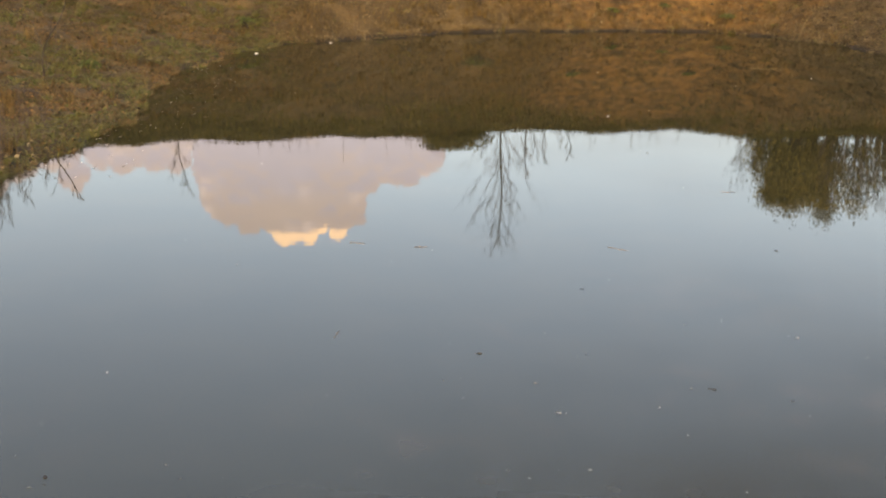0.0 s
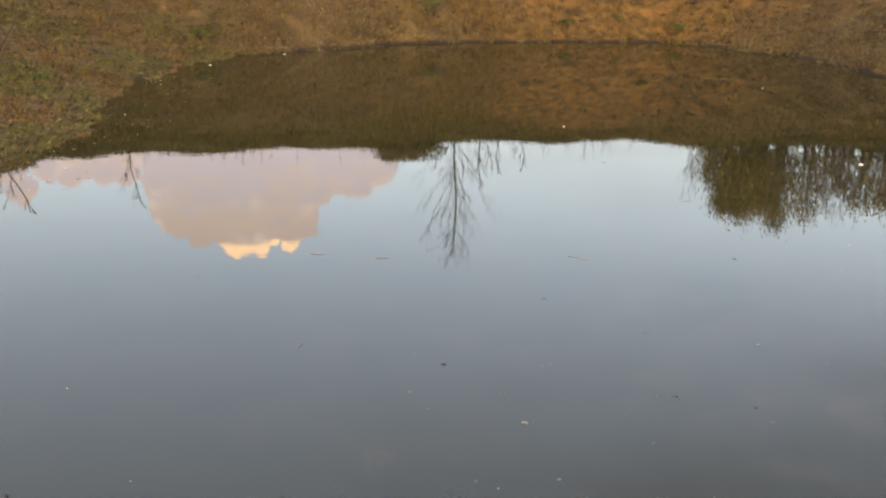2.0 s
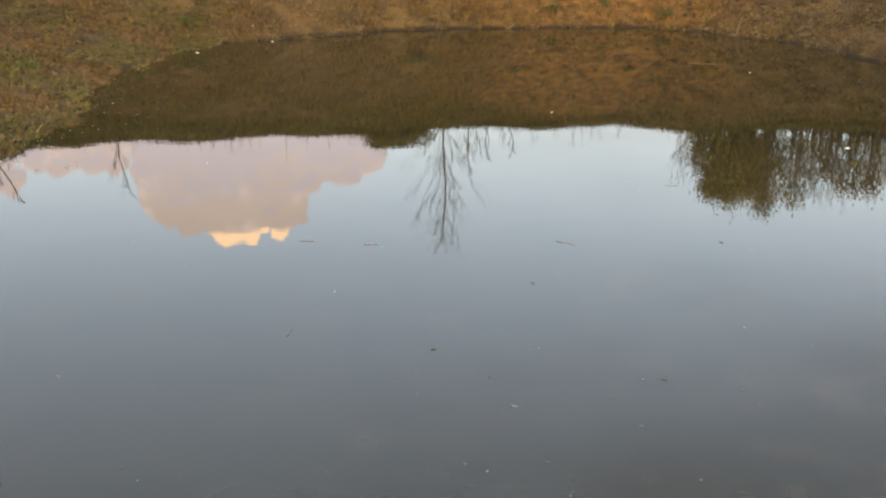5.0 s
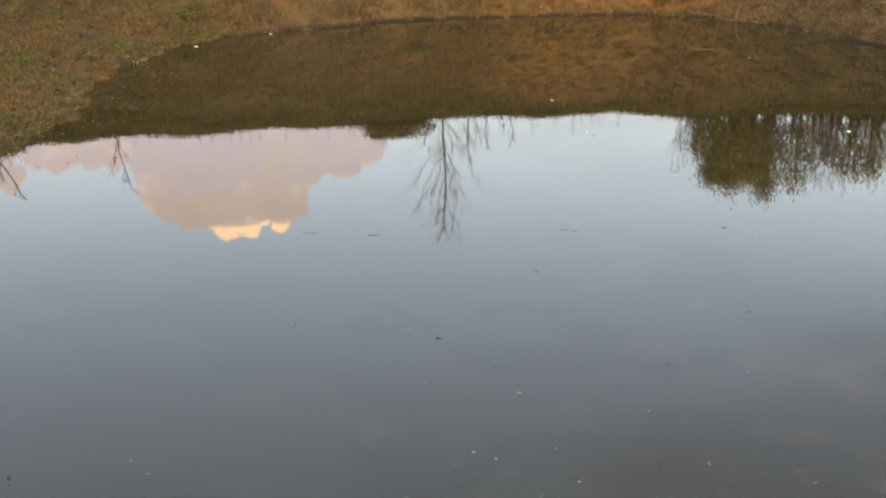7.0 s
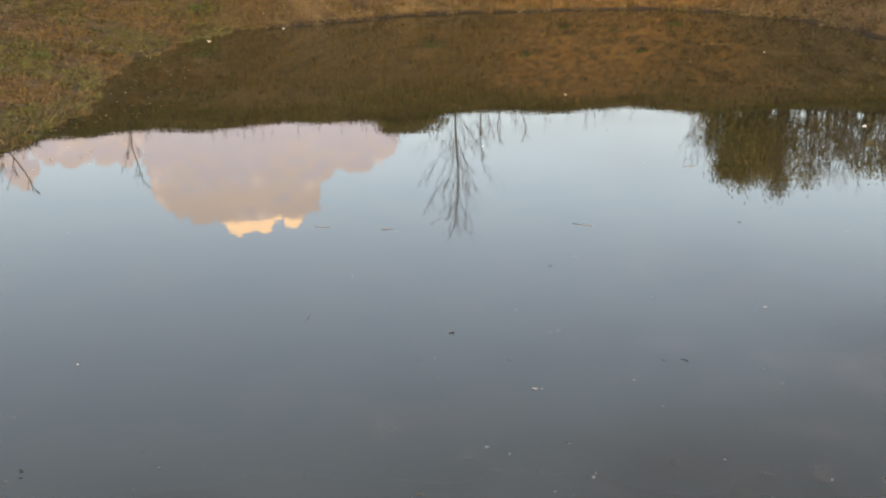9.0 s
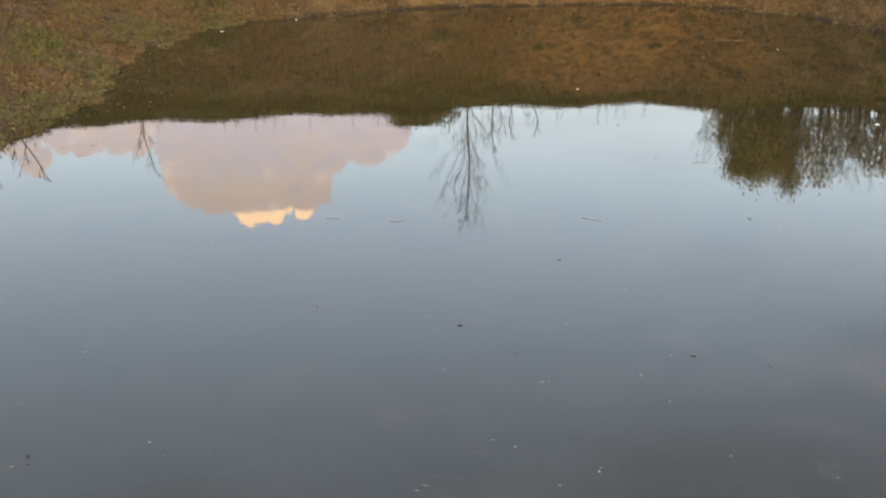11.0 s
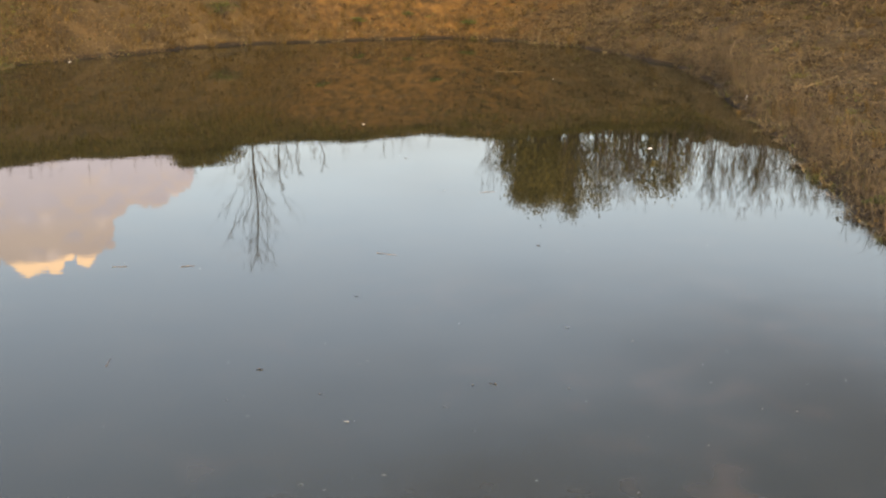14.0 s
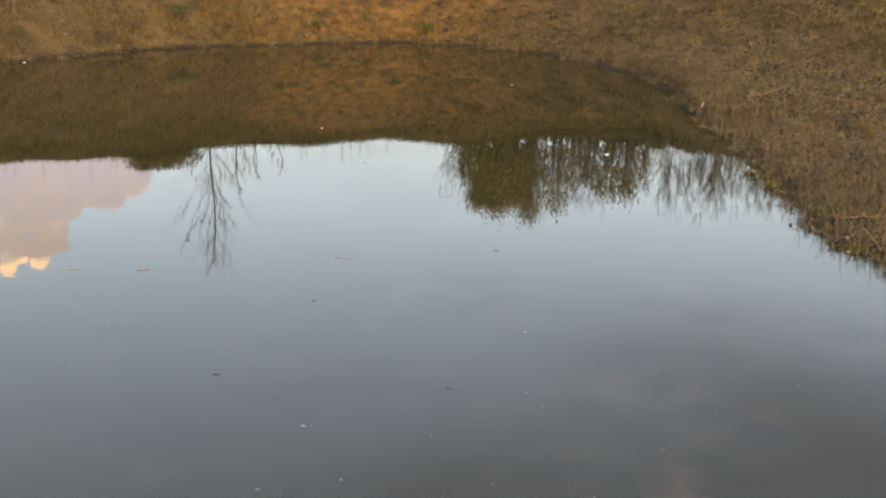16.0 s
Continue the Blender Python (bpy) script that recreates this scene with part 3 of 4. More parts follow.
grass("rough_grass", "rough olive grass on the upper bank", 360000,
      lambda x, y, d: smooth(d, 1.9, 3.0) * (1 - smooth(d, 7.0, 8.5)) * (1 - 0.9 * clay(x, y)) * (1 - 0.6 * right_bank(x, y)) * np.clip(mosaic(x * 0.5, y * 0.5, 27) + smooth(d, 2.8, 4.0), 0.05, 1) * smooth(y, 12, 18), 28,
      (0.04, 0.20), (0.010, 0.023), (0.4, 1.6), OLIVE, None, None, (-12.0, 12.0, 15.0, 30.5))
grass("straw", "pale straw stems among the bank grass", 350000,
      lambda x, y, d: in_sight(x, y, d) * 0.2 * (1 - 0.9 * clay(x, y)) * (np.clip(mosaic(x, y, 17), 0.05, 1) + 1.5 * (1 - smooth(d, 0.2, 0.5)) * smooth(y, 18, 20)) * (1 - 0.75 * left_bank(x, y)), 24,
      (0.04, 0.22), (0.003, 0.007), (0.8, 3.6), STRAW)


def litter(name, label, category, n, keep, seed, size, mat, lift, flat):
    c, d = scatter(n, BANK, keep, seed)
    r = np.random.RandomState(seed + 100)
    c[:, 2] += lift[0] + (lift[1] - lift[0]) * r.rand(len(c))
    me = leaf_mesh(name, c, size[0] + (size[1] - size[0]) * r.rand(len(c)), mat, seed, flat)
    return tagged(new(name, me), label, category, kind="stuff")


litter("fallen_leaves", "fallen orange-brown leaves strewn over the bank", "leaves", 1100000,
       lambda x, y, d: in_sight(x, y, d) * (0.04 + 0.95 * np.clip(1.1 - 1.5 * mosaic(x, y, 11), 0, 1) * left_bank(x, y) + 0.55 * np.clip(mosaic(x, y, 18) - 0.55, 0, 0.5) * (1 - left_bank(x, y))) * (1 - 0.94 * right_bank(x, y)), 31, (0.012, 0.034), LITTER, (0.005, 0.045), 0.45)
litter("dead_leaf_bits", "small grey-brown bits of dead leaf and stem in the bank turf", "leaves", 650000,
       lambda x, y, d: in_sight(x, y, d) * (0.75 * right_bank(x, y) * np.clip(mosaic(x, y, 43), 0.10, 1) + 0.12 * left_bank(x, y) + 0.40 * mosaic(x, y, 55) * (1 - 0.75 * clay(x, y)) * (1 - right_bank(x, y)) * (1 - left_bank(x, y))), 33, (0.015, 0.05), SOD, (0.01, 0.07), 0.7)
litter("bank_herbs", "low green herbs in patches on the bank", "herbs", 260000,
       lambda x, y, d: near_water(d, 4) * np.clip(mosaic(x, y, 19) * 1.4 - 0.8, 0, 1) * (0.08 + 0.92 * left_bank(x, y) * np.clip(mosaic(x, y, 11) * 1.4 - 0.3, 0, 1)) * (1 - 0.5 * clay(x, y)), 32, (0.018, 0.045), HERB, (0.02, 0.08), 0.6)
litter("shore_flecks", "pale flecks of leaf and straw washed up along the waterline", "leaves", 300000,
       lambda x, y, d: 0.22 * (1 - smooth(d, 0.12, 0.7)) * np.clip(mosaic(x, y, 56) - 0.2, 0.05, 1), 35, (0.02, 0.06), STRAW, (0.01, 0.03), 0.3)


# ---- shrubs and trees beyond the banks, seen mirrored in the water ----
def branch(tubes, rng, start, way, length, radius, depth, spread_by, rise, bits=5, twigs=None):
    """One branch and, up to a depth, the ones that grow from it; these go to twigs where that is given."""
    path, radii, p, w = [Vector(start)], [radius], Vector(start), Vector(way).normalized()
    for i in range(bits):
        w = (w + Vector((rng.uniform(-1, 1), rng.uniform(-1, 1), rng.uniform(-1, 1))) * 0.13 + Vector((0, 0, rise * 0.08))).normalized()
        p = p + w * (length / bits)
        path.append(p.copy())
        radii.append(radius * (1 - 0.82 * (i + 1) / bits))
    tubes.tube([tuple(q) for q in path], radii, 5 if radius > 0.03 else 3)
    if depth > 0:
        for k in range(rng.randint(3, 5)):
            i = rng.randint(1, bits)
            out = w.orthogonal().normalized()
            out.rotate(Matrix.Rotation(rng.uniform(0, 6.283), 3, w))
            branch(twigs or tubes, rng, path[i], w + out * spread_by * rng.uniform(0.6, 1.3), length * rng.uniform(0.35, 0.6), max(radii[i] * 0.55, 0.0038), depth - 1, spread_by, rise, 4)


def limb_of(thing, name, rng, start, way, length, radius, depth, spread_by, rise, bits=5):
    limb, twigs = Tubes(), Tubes()
    branch(limb, rng, start, way, length, radius, depth, spread_by, rise, bits, twigs)
    ob = part(name, limb.mesh(name, TWIG), thing)
    part("twig_spray", twigs.mesh("twig_spray", TWIG), ob)


def bare_tree(x, y, height, seed, limbs, lean=(0, 0), label="slender bare tree with thin upswept branches"):
    """A leafless tree: a tapering trunk and upswept limbs with twigs."""
    rng = random.Random(seed)
    tree = new("bare_tree")
    tagged(tree, label, "tree")
    tree.location = (x, y, float(ground_height([x], [y])[0]) - 0.05)
    trunk, path, radii = Tubes(), [], []
    for i in range(13):
        u = i / 12
        path.append((lean[0] * u * height + 0.05 * math.sin(u * 7 + seed), lean[1] * u * height + 0.05 * math.cos(u * 5), u * height))
        radii.append(0.042 * (1 - u) ** 0.8 * height / 7 + 0.005)
    trunk.tube(path, radii, 8)
    part("trunk", trunk.mesh("trunk", BARK, True), tree)
    for k in range(limbs):
        u = 0.10 + 0.86 * (k + rng.random() * 0.6) / limbs
        i = min(int(u * 12), 11)
        base = Vector(path[i]).lerp(Vector(path[i + 1]), u * 12 - i)
        a = k * 2.4 + rng.uniform(-0.4, 0.4)
        limb_of(tree, "limb", rng, base, (math.cos(a), math.sin(a), 1.15 + 0.3 * u), height * (0.38 - 0.26 * u) * rng.uniform(0.65, 1.2), radii[i] * 0.26 + 0.0036, 2, 0.5, 0.8)
    return tree


def bare_shrub(seed, height, stems):
    """A leafless thicket of many thin, upright stems."""
    rng = random.Random(seed)
    shrub = new("bare_shrub")
    tagged(shrub, "bare grey thicket of thin upright twigs", "shrub", "bare shrubs on the banks")
    for k in range(stems):
        a, r = rng.uniform(0, 6.283), rng.uniform(0.05, 0.7)
        limb_of(shrub, "stem", rng, (r * math.cos(a), r * math.sin(a), -0.1), (math.cos(a) * 0.25, math.sin(a) * 0.25, 1), height * rng.uniform(0.6, 1.0), 0.013, 3, 0.42, 1.2, 6)
    return shrub


def leafy_bush(name, label, seed, height, radius, count, leaf, mat, group="", clumps=26, loose=0.26, spire=False):
    """Stems and a ragged crown of many small leaves held in clumps."""
    rng, r = random.Random(seed), np.random.RandomState(seed)
    bush = new(name)
    tagged(bush, label, "bush" if name != "evergreen_tree" else "tree", group)
    hubs = []
    if name == "evergreen_tree":
        trunk = Tubes()
        trunk.tube([(0, 0, -0.1), (0.02, 0, height * 0.3), (-0.02, 0.02, height * 0.65), (0, 0, height * 0.92)], (0.07, 0.055, 0.035, 0.01), 8)
        part("trunk", trunk.mesh("trunk", BARK, True), bush)
    for k in range(clumps):
        a, u = rng.uniform(0, 6.283), rng.random()
        wide = radius * (0.35 + 0.65 * math.sin(math.pi * min(0.95, 0.25 + 0.75 * u)))
        wide = radius * (1.08 - u) ** 0.55 if spire else wide
        q = rng.random() ** 0.5 * wide
        hubs.append((q * math.cos(a), q * math.sin(a), height * (0.12 + 0.83 * u)))
        stem = Tubes()
        stem.tube([(0.1 * math.cos(a), 0.1 * math.sin(a), -0.1), (q * 0.45 * math.cos(a), q * 0.45 * math.sin(a), hubs[-1][2] * 0.55), hubs[-1]], (0.013, 0.009, 0.004), 4)
        part("stem", stem.mesh("stem", BARK), bush)
    pick = np.array(hubs)[r.randint(0, len(hubs), count)]
    c = pick + r.normal(size=(count, 3)) * np.array([radius * loose, radius * loose, height * loose * 0.4])
    c = c[c[:, 2] > 0.02]
    part("crown", leaf_mesh("crown", c, leaf * (0.6 + 0.8 * r.rand(len(c))), mat, seed, 1.0), bush)
    return bush


def stand(x, y, turn=0, size=1.0):
    return pose(x, y, float(ground_height([x], [y])[0]), 0, 0, turn) @ Matrix.Diagonal((size, size, size, 1))


def polar(az, d):
    return d * math.sin(radians(az)), d * math.cos(radians(az))


rng = random.Random(7)
kinds = [leafy_bush("brush", "dense olive-brown brush along the bank top", 40 + k, 0.8, 1.1, 3600, 0.09, OLIVE, "brush along the bank top") for k in range(3)]
spots = []
for k in range(16):
    az = (-3.2, -2.6, -2.0, -1.4, 4.2, -20.5, -9.4, 10.2, 21.5, 23.0, -12.5, -6.6, 5.2, 8.0, -17.8, -0.9)[k]
    far = 27.2 if az > -15 else 23.5
    spots.append((az, far + rng.uniform(-0.3, 0.4), rng.uniform(0.5, 0.62) if -4.2 < az < -1.2 else rng.uniform(0.3, 0.4)))
for k in range(14):  # underbrush at the foot of the evergreens
    spots.append((12.3 + 0.7 * k, 27.9 - 0.18 * k + rng.uniform(-0.2, 0.2), rng.uniform(0.30, 0.38)))
for k, (az, d, s) in enumerate(spots):
    x, y = polar(az, d)
    m = stand(x, y, rng.uniform(0, 360), s)
    if k < 3:
        kinds[k].matrix_world = m
    else:
        copy_thing(kinds[k % 3], m)

x, y = polar(0.03, 31.5)
bare_tree(x, y, 6.80 - float(ground_height([x], [y])[0]), 3, 42)
for az, d, top, lean, seed in ((0.9, 30.4, 4.65, 0.14, 12), (2.05, 29.6, 4.1, 0.03, 13), (1.6, 30.2, 4.0, -0.04, 15), (3.2, 29.0, 3.85, 0.06, 16), (-0.6, 30.0, 4.1, -0.12, 17)):
    x, y = polar(az, d)
    bare_tree(x, y, top - float(ground_height([x], [y])[0]), seed, 7, (lean, 0), "thin bare sapling on the bank top")
x, y = polar(-21.6, 14.0)
bare_tree(x, y, 1.0, 21, 4, (0.35, 0), "dead branch leaning out over the bank")
x, y = polar(-15.6, 27.0)
bare_tree(x, y, 1.7, 8, 9, (0.10, 0), "crooked small bare tree leaning over the bank top")

for az, d, tall, wide, count, seed in ((13.0, 29.3, 1.75, 0.55, 8000, 60), (13.9, 28.6, 1.85, 0.62, 10000, 61), (14.6, 29.0, 1.75, 0.6, 9000, 63), (15.4, 29.4, 2.1, 0.5, 7500, 62)):
    x, y = polar(az, d)
    leafy_bush("evergreen_tree", "dense olive-green evergreen with a ragged crown", seed, tall, wide, count, 0.055, EVERGREEN, "evergreens on the bank top", 60, 0.23, True).matrix_world = stand(x, y, 40 * seed)
for az, d, tall, wide, count, seed in ((12.3, 29.6, 1.1, 0.45, 700, 64), (16.7, 28.4, 1.85, 0.65, 2600, 65), (17.6, 28.2, 1.25, 0.65, 1400, 66), (19.25, 27.6, 1.5, 0.6, 2200, 67), (20.1, 27.2, 1.5, 0.55, 2000, 68), (18.4, 27.9, 1.15, 0.65, 1300, 69)):
    x, y = polar(az, d)
    leafy_bush("sparse_bush", "thin-leaved olive-brown bush with bare stems showing", seed, tall, wide, count, 0.055, EVERGREEN, "half-bare bushes on the bank top", 34, 0.2, True).matrix_world = stand(x, y, 40 * seed)
thickets = [bare_shrub(70 + k, 1.4, 15) for k in range(2)]
for k, (az, d, s) in enumerate([(16.4, 28.0, 0.95), (17.7, 27.0, 0.85), (19.6, 27.3, 0.85), (11.8, 29.4, 0.75), (21.0, 25.8, 0.8), (21.8, 25.2, 0.8), (22.5, 25.0, 0.9), (23.4, 24.6, 0.8), (24.0, 24.5, 0.92), (24.8, 24.3, 0.85), (25.6, 24.2, 0.8), (26.4, 24.0, 0.75), (27.4, 23.6, 0.7), (28.4, 23.2, 0.65)]):
    x, y = polar(az, d)
    m = stand(x, y, 70 * k, s)
    if k < 2:
        thickets[k].matrix_world = m
    else:
        copy_thing(thickets[k % 2], m)


low_shrub = bare_shrub(75, 1.0, 5)
for az, d, s in ((-24.0, 9.9, 0.30), (-23.4, 10.4, 0.34), (-22.8, 10.8, 0.30), (-24.7, 9.6, 0.28), (-22.0, 11.3, 0.34)):
    x, y = polar(az, d)
    copy_thing(low_shrub, stand(x, y, 80 * d, s))
x, y = polar(-23.7, 10.15)
low_shrub.matrix_world = stand(x, y, 20, 0.32)


def weed(seed, height):
    """A dry weed: a thin stem, a few side stems and dark seed heads."""
    rng = random.Random(seed)
    w = new("dry_weed")
    tagged(w, "dry brown weed stalk with dark seed heads", "weed", "dry weeds on the banks")
    stem = Tubes()
    bend = rng.uniform(-0.12, 0.12)
    path = [(bend * u * u * height, 0.05 * math.sin(u * 4 + seed) * height, u * height - 0.05) for u in (0, 0.25, 0.5, 0.75, 1.0)]
    stem.tube(path, (0.005, 0.0045, 0.004, 0.003, 0.0022), 4)
    def seed_head(p, holder):
        if rng.random() < 0.5:
            head = Tubes()
            head.blob(p, 0.010, 0.019, rng)
            part("seed_head", head.mesh("seed_head", SEED), holder, "dark dried seed head")

    seed_head(path[-1], part("stem", stem.mesh("stem", BROWN), w))
    for k in range(rng.randint(5, 8)):
        p = Vector(path[rng.randint(1, 3)])
        a = rng.uniform(0, 6.283)
        q = p + Vector((math.cos(a) * 0.14, math.sin(a) * 0.14, 0.26)) * height * rng.uniform(0.5, 1.1)
        side = Tubes()
        side.tube([tuple(p), tuple(p.lerp(q, 0.5) + Vector((0, 0, 0.02))), tuple(q)], (0.0028, 0.0024, 0.0016), 3)
        seed_head(tuple(q), part("side_stem", side.mesh("side_stem", BROWN), w))
    return w


weeds = [weed(80 + k, 1.0) for k in range(5)]
plan = []
for k in range(260):  # close by the water on the open right-hand shore
    y = 7.0 + 10.5 * rng.random()
    x = np.interp(y, (7.0, 9.6, 12.5, 15.5, 18.3), (4.45, 4.95, 5.6, 6.3, 6.62)) + rng.uniform(0.05, 0.6)
    plan.append((x, y, (0.20 + 0.045 * (y - 7)) * rng.uniform(0.5, 1.0)))
for k in range(40):  # on the other side
    y = 7.6 + 4.5 * rng.random()
    plan.append((-4.1 - rng.uniform(0.1, 0.6), y, rng.uniform(0.2, 0.5)))
for k in range(100):  # along the bank top
    x, y = polar(rng.uniform(-17, 11.5), 26.9 + rng.uniform(-0.4, 0.6))
    plan.append((x, y, rng.uniform(0.25, 0.75)))
for k, (x, y, s) in reversed(list(enumerate(plan))):  # the five that are copied are placed last
    m = stand(x, y, rng.uniform(0, 360), s)
    if k < 5:
        weeds[k].matrix_world = m
    else:
        copy_thing(weeds[k % 5], m)

# ---- small things on the water ----
def floating_leaf(seed, length, mat, label):
    """A curled leaf lying on the water: an outline with a midrib, lifted at its rim, with thickness."""
    rng = random.Random(seed)
    bm = bmesh.new()
    n = 9
    rows = []
    for i in range(n):
        u = i / (n - 1)
        w = length * 0.30 * math.sin(math.pi * min(0.98, max(0.03, u ** 0.8))) * rng.uniform(0.35, 1.25)
        y, lift = (u - 0.5) * length, 0.05 * length * (u - 0.5) ** 2
        rows.append([bm.verts.new((-w, y, 0.002 + lift + w * rng.uniform(0.0, 0.10))), bm.verts.new((0, y, 0.003 + lift)), bm.verts.new((w, y, 0.002 + lift + w * rng.uniform(0.0, 0.10)))])
    for a, b in zip(rows, rows[1:]):
        for k in range(2):
            bm.faces.new((a[k], a[k + 1], b[k + 1], b[k]))
    bmesh.ops.solidify(bm, geom=bm.faces[:], thickness=0.0015)
    me = bpy.data.meshes.new("floating_leaf")
    bm.to_mesh(me)
    bm.free()
    me.materials.append(mat)
    return tagged(new("floating_leaf", me), label, "leaf", "leaves floating on the pond")


def floating_stick(seed, length, radius, mat, label, name="floating_stick"):
    rng = random.Random(seed)
    t = Tubes()
    path = [((u - 0.5) * length, rng.uniform(-0.03, 0.03) * length, rng.uniform(-0.003, 0.001)) for u in (0, 0.2, 0.45, 0.7, 1.0)]
    t.tube(path, [radius * q for q in (0.8, 1, 0.9, 0.8, 0.4)], 6)
    return tagged(new(name, t.mesh(name, mat)), label, "stick", "sticks floating on the pond")


pale = [floating_leaf(90 + k, 0.06, PALE, "small bleached white leaf floating on the water") for k in range(3)]
dark = [floating_leaf(95 + k, 0.06, DARK_LEAF, "small sodden dark leaf floating on the water") for k in range(3)]
drab = [floating_leaf(98 + k, 0.06, DRAB_LEAF, "small drab brown leaf floating on the water") for k in range(3)]
used = set()


def float_at(kinds, k, x, y, size=1.0, turn=0):
    ob = kinds[k % len(kinds)]
    m = pose(x, y, 0.001, 0, 0, turn) @ Matrix.Diagonal((size, size, size, 1))
    if ob.name in used:
        copy_thing(ob, m)
    else:
        used.add(ob.name)
        ob.matrix_world = m


for k, (x, y, s, a) in enumerate([(0.35, 5.01, 0.5, 70), (-1.81, 5.24, 0.3, 20), (1.68, 6.15, 0.4, 90),
                                  (1.19, 13.1, 1.4, 5), (-0.12, 11.86, 1.1, 60), (-1.13, 3.67, 0.45, 30), (0.53, 4.16, 0.45, 10),
                                  (2.87, 5.2, 0.5, 120), (4.29, 16.81, 1.2, 90), (2.43, 5.66, 0.25, 0), (1.31, 6.39, 0.3, 90)]):
    float_at(pale, k, x, y, s, a)
for k, (x, y, s, a) in enumerate([(1.93, 7.88, 0.6, 40), (0.56, 6.86, 0.45, 80), (-1.70, 4.16, 0.5, 30), (-1.68, 4.10, 0.45, 100), (1.66, 4.67, 0.25, 0), (1.55, 9.7, 0.8, 80),
                                  (1.41, 11.12, 1.1, 30), (-1.59, 7.07, 0.6, 90), (-1.94, 4.3, 0.3, 60), (1.42, 4.27, 0.25, 0)]):
    float_at(dark, k, x, y, s, a)
for k, (x, y, s, a) in enumerate([(-0.14, 4.01, 0.5, 60), (1.11, 5.37, 0.5, 20), (-0.03, 5.71, 0.6, 90), (0.52, 5.76, 0.4, 45), (0.25, 5.35, 0.6, 100), (1.09, 5.38, 0.5, 85),
                                  (0.18, 3.8, 0.35, 30), (1.98, 5.89, 0.4, 60), (3.07, 15.81, 1.4, 90)]):
    float_at(drab, k, x, y, s, a)
for k, (x, y, size, turn) in enumerate([(-0.9, 7.67, 0.11, -4), (-0.79, 5.91, 0.12, 84), (0.85, 7.78, 0.15, -28), (1.9, 9.6, 0.14, 5), (-0.47, 7.63, 0.09, 10), (3.84, 17.72, 0.45, -3)]):
    floating_stick(k + 1, size, 0.0022, DRIFT if k != 5 else STRAW, "thin weathered twig floating on the water" if k != 5 else "pale straw floating on the water").matrix_world = pose(x, y, 0.002, 0, 0, turn)
def root(points, radii, mat, label, name):
    t = Tubes()
    t.tube(points, radii, 6)
    return tagged(new(name, t.mesh(name, mat)), label, "root", "wet roots in the shallows")


root([(-1.753, 3.90, 0.0), (-1.745, 3.82, 0.004), (-1.70, 3.72, 0.003), (-1.68, 3.62, 0.0)], (0.003, 0.0045, 0.005, 0.004), ROOT, "reddish wet root lying at the water's surface", "floating_root")
root([(-1.68, 3.615, 0.0), (-1.63, 3.56, 0.004), (-1.57, 3.49, 0.002)], (0.006, 0.005, 0.003), DARK_LEAF, "dark sodden end of a root at the surface", "floating_root")
scrap = [floating_leaf(110 + k, 0.06, SCUM, "soaked greyish scrap of leaf at the water's surface") for k in range(3)]
for k, (x, y) in enumerate([(-1.91, 4.15), (-1.73, 4.07), (-1.80, 3.74), (-1.17, 4.2), (-1.9, 4.64), (-1.89, 4.33), (-1.26, 4.31), (0.27, 5.35), (0.46, 4.45), (0.21, 4.35),
                            (0.37, 4.04), (-0.17, 3.97), (0.54, 4.19), (0.18, 3.81), (0.21, 3.70), (1.07, 4.32), (1.08, 3.93), (1.46, 5.27), (1.5, 5.1), (0.91, 4.83),
                            (0.82, 5.12), (1.45, 4.16), (0.44, 4.02), (0.12, 4.41), (-0.19, 5.33), (-0.09, 5.13), (1.0, 5.37), (1.09, 6.29), (-0.19, 5.83), (2.18, 5.25),
                            (3.12, 5.19), (3.04, 4.96), (2.3, 4.91), (2.45, 4.86), (2.23, 5.5), (3.55, 5.89), (0.385, 5.01)]):
    float_at(scrap, k, x, y, rng.uniform(0.28, 0.6), rng.uniform(50, 130))


def foam_scrap(x, y, size, seed):
    """A lump of white foam, rounded and pitted, half sunk."""
    bm = bmesh.new()
    bmesh.ops.create_icosphere(bm, subdivisions=3, radius=1.0)
    for v in bm.verts:
        v.co *= 1 + 0.22 * noise.noise(v.co * 1.6 + Vector((seed * 7.3, 0, 0))) + 0.06 * noise.noise(v.co * 6)
        v.co = Vector((v.co.x * size, v.co.y * size * 0.6, v.co.z * size * 0.26 + size * 0.05))
    me = bpy.data.meshes.new("foam_scrap")
    bm.to_mesh(me)
    bm.free()
    me.materials.append(FOAM)
    tagged(new("foam_scrap", me), "small dirty-white scrap of foam floating on the water", "foam", "foam scraps on the pond").matrix_world = pose(x, y, 0, 0, 0, seed * 25 - 30)


for k, (x, y, size) in enumerate([(-3.66, 17.6, 0.029), (-2.80, 19.27, 0.026), (3.93, 11.4, 0.029), (4.29, 16.81, 0.018), (1.19, 13.1, 0.02)]):
    foam_scrap(x, y, size, k + 1)
for k in range(150):
    y = 4.0 + 14.5 * rng.random() ** 1.2
    x = rng.uniform(-3.4, 3.9 + 0.16 * (y - 5))
    kind = rng.choice((drab, pale, scrap, drab, drab))
    float_at(kind, k, x, y, rng.uniform(0.12, 0.30) * (0.6 + y * 0.055), rng.uniform(0, 180))
for k in range(130):  # flecks gathered along the shore
    y = 9.2 + 7 * rng.random()
    float_at(rng.choice((pale, drab, scrap, drab)), k, np.interp(y, (9, 11, 14, 16.6), (-3.9, -3.82, -4.12, -4.15)) + 0.05 + 0.85 * rng.random() ** 1.6, y, rng.uniform(0.4, 1.2), rng.uniform(0, 180))


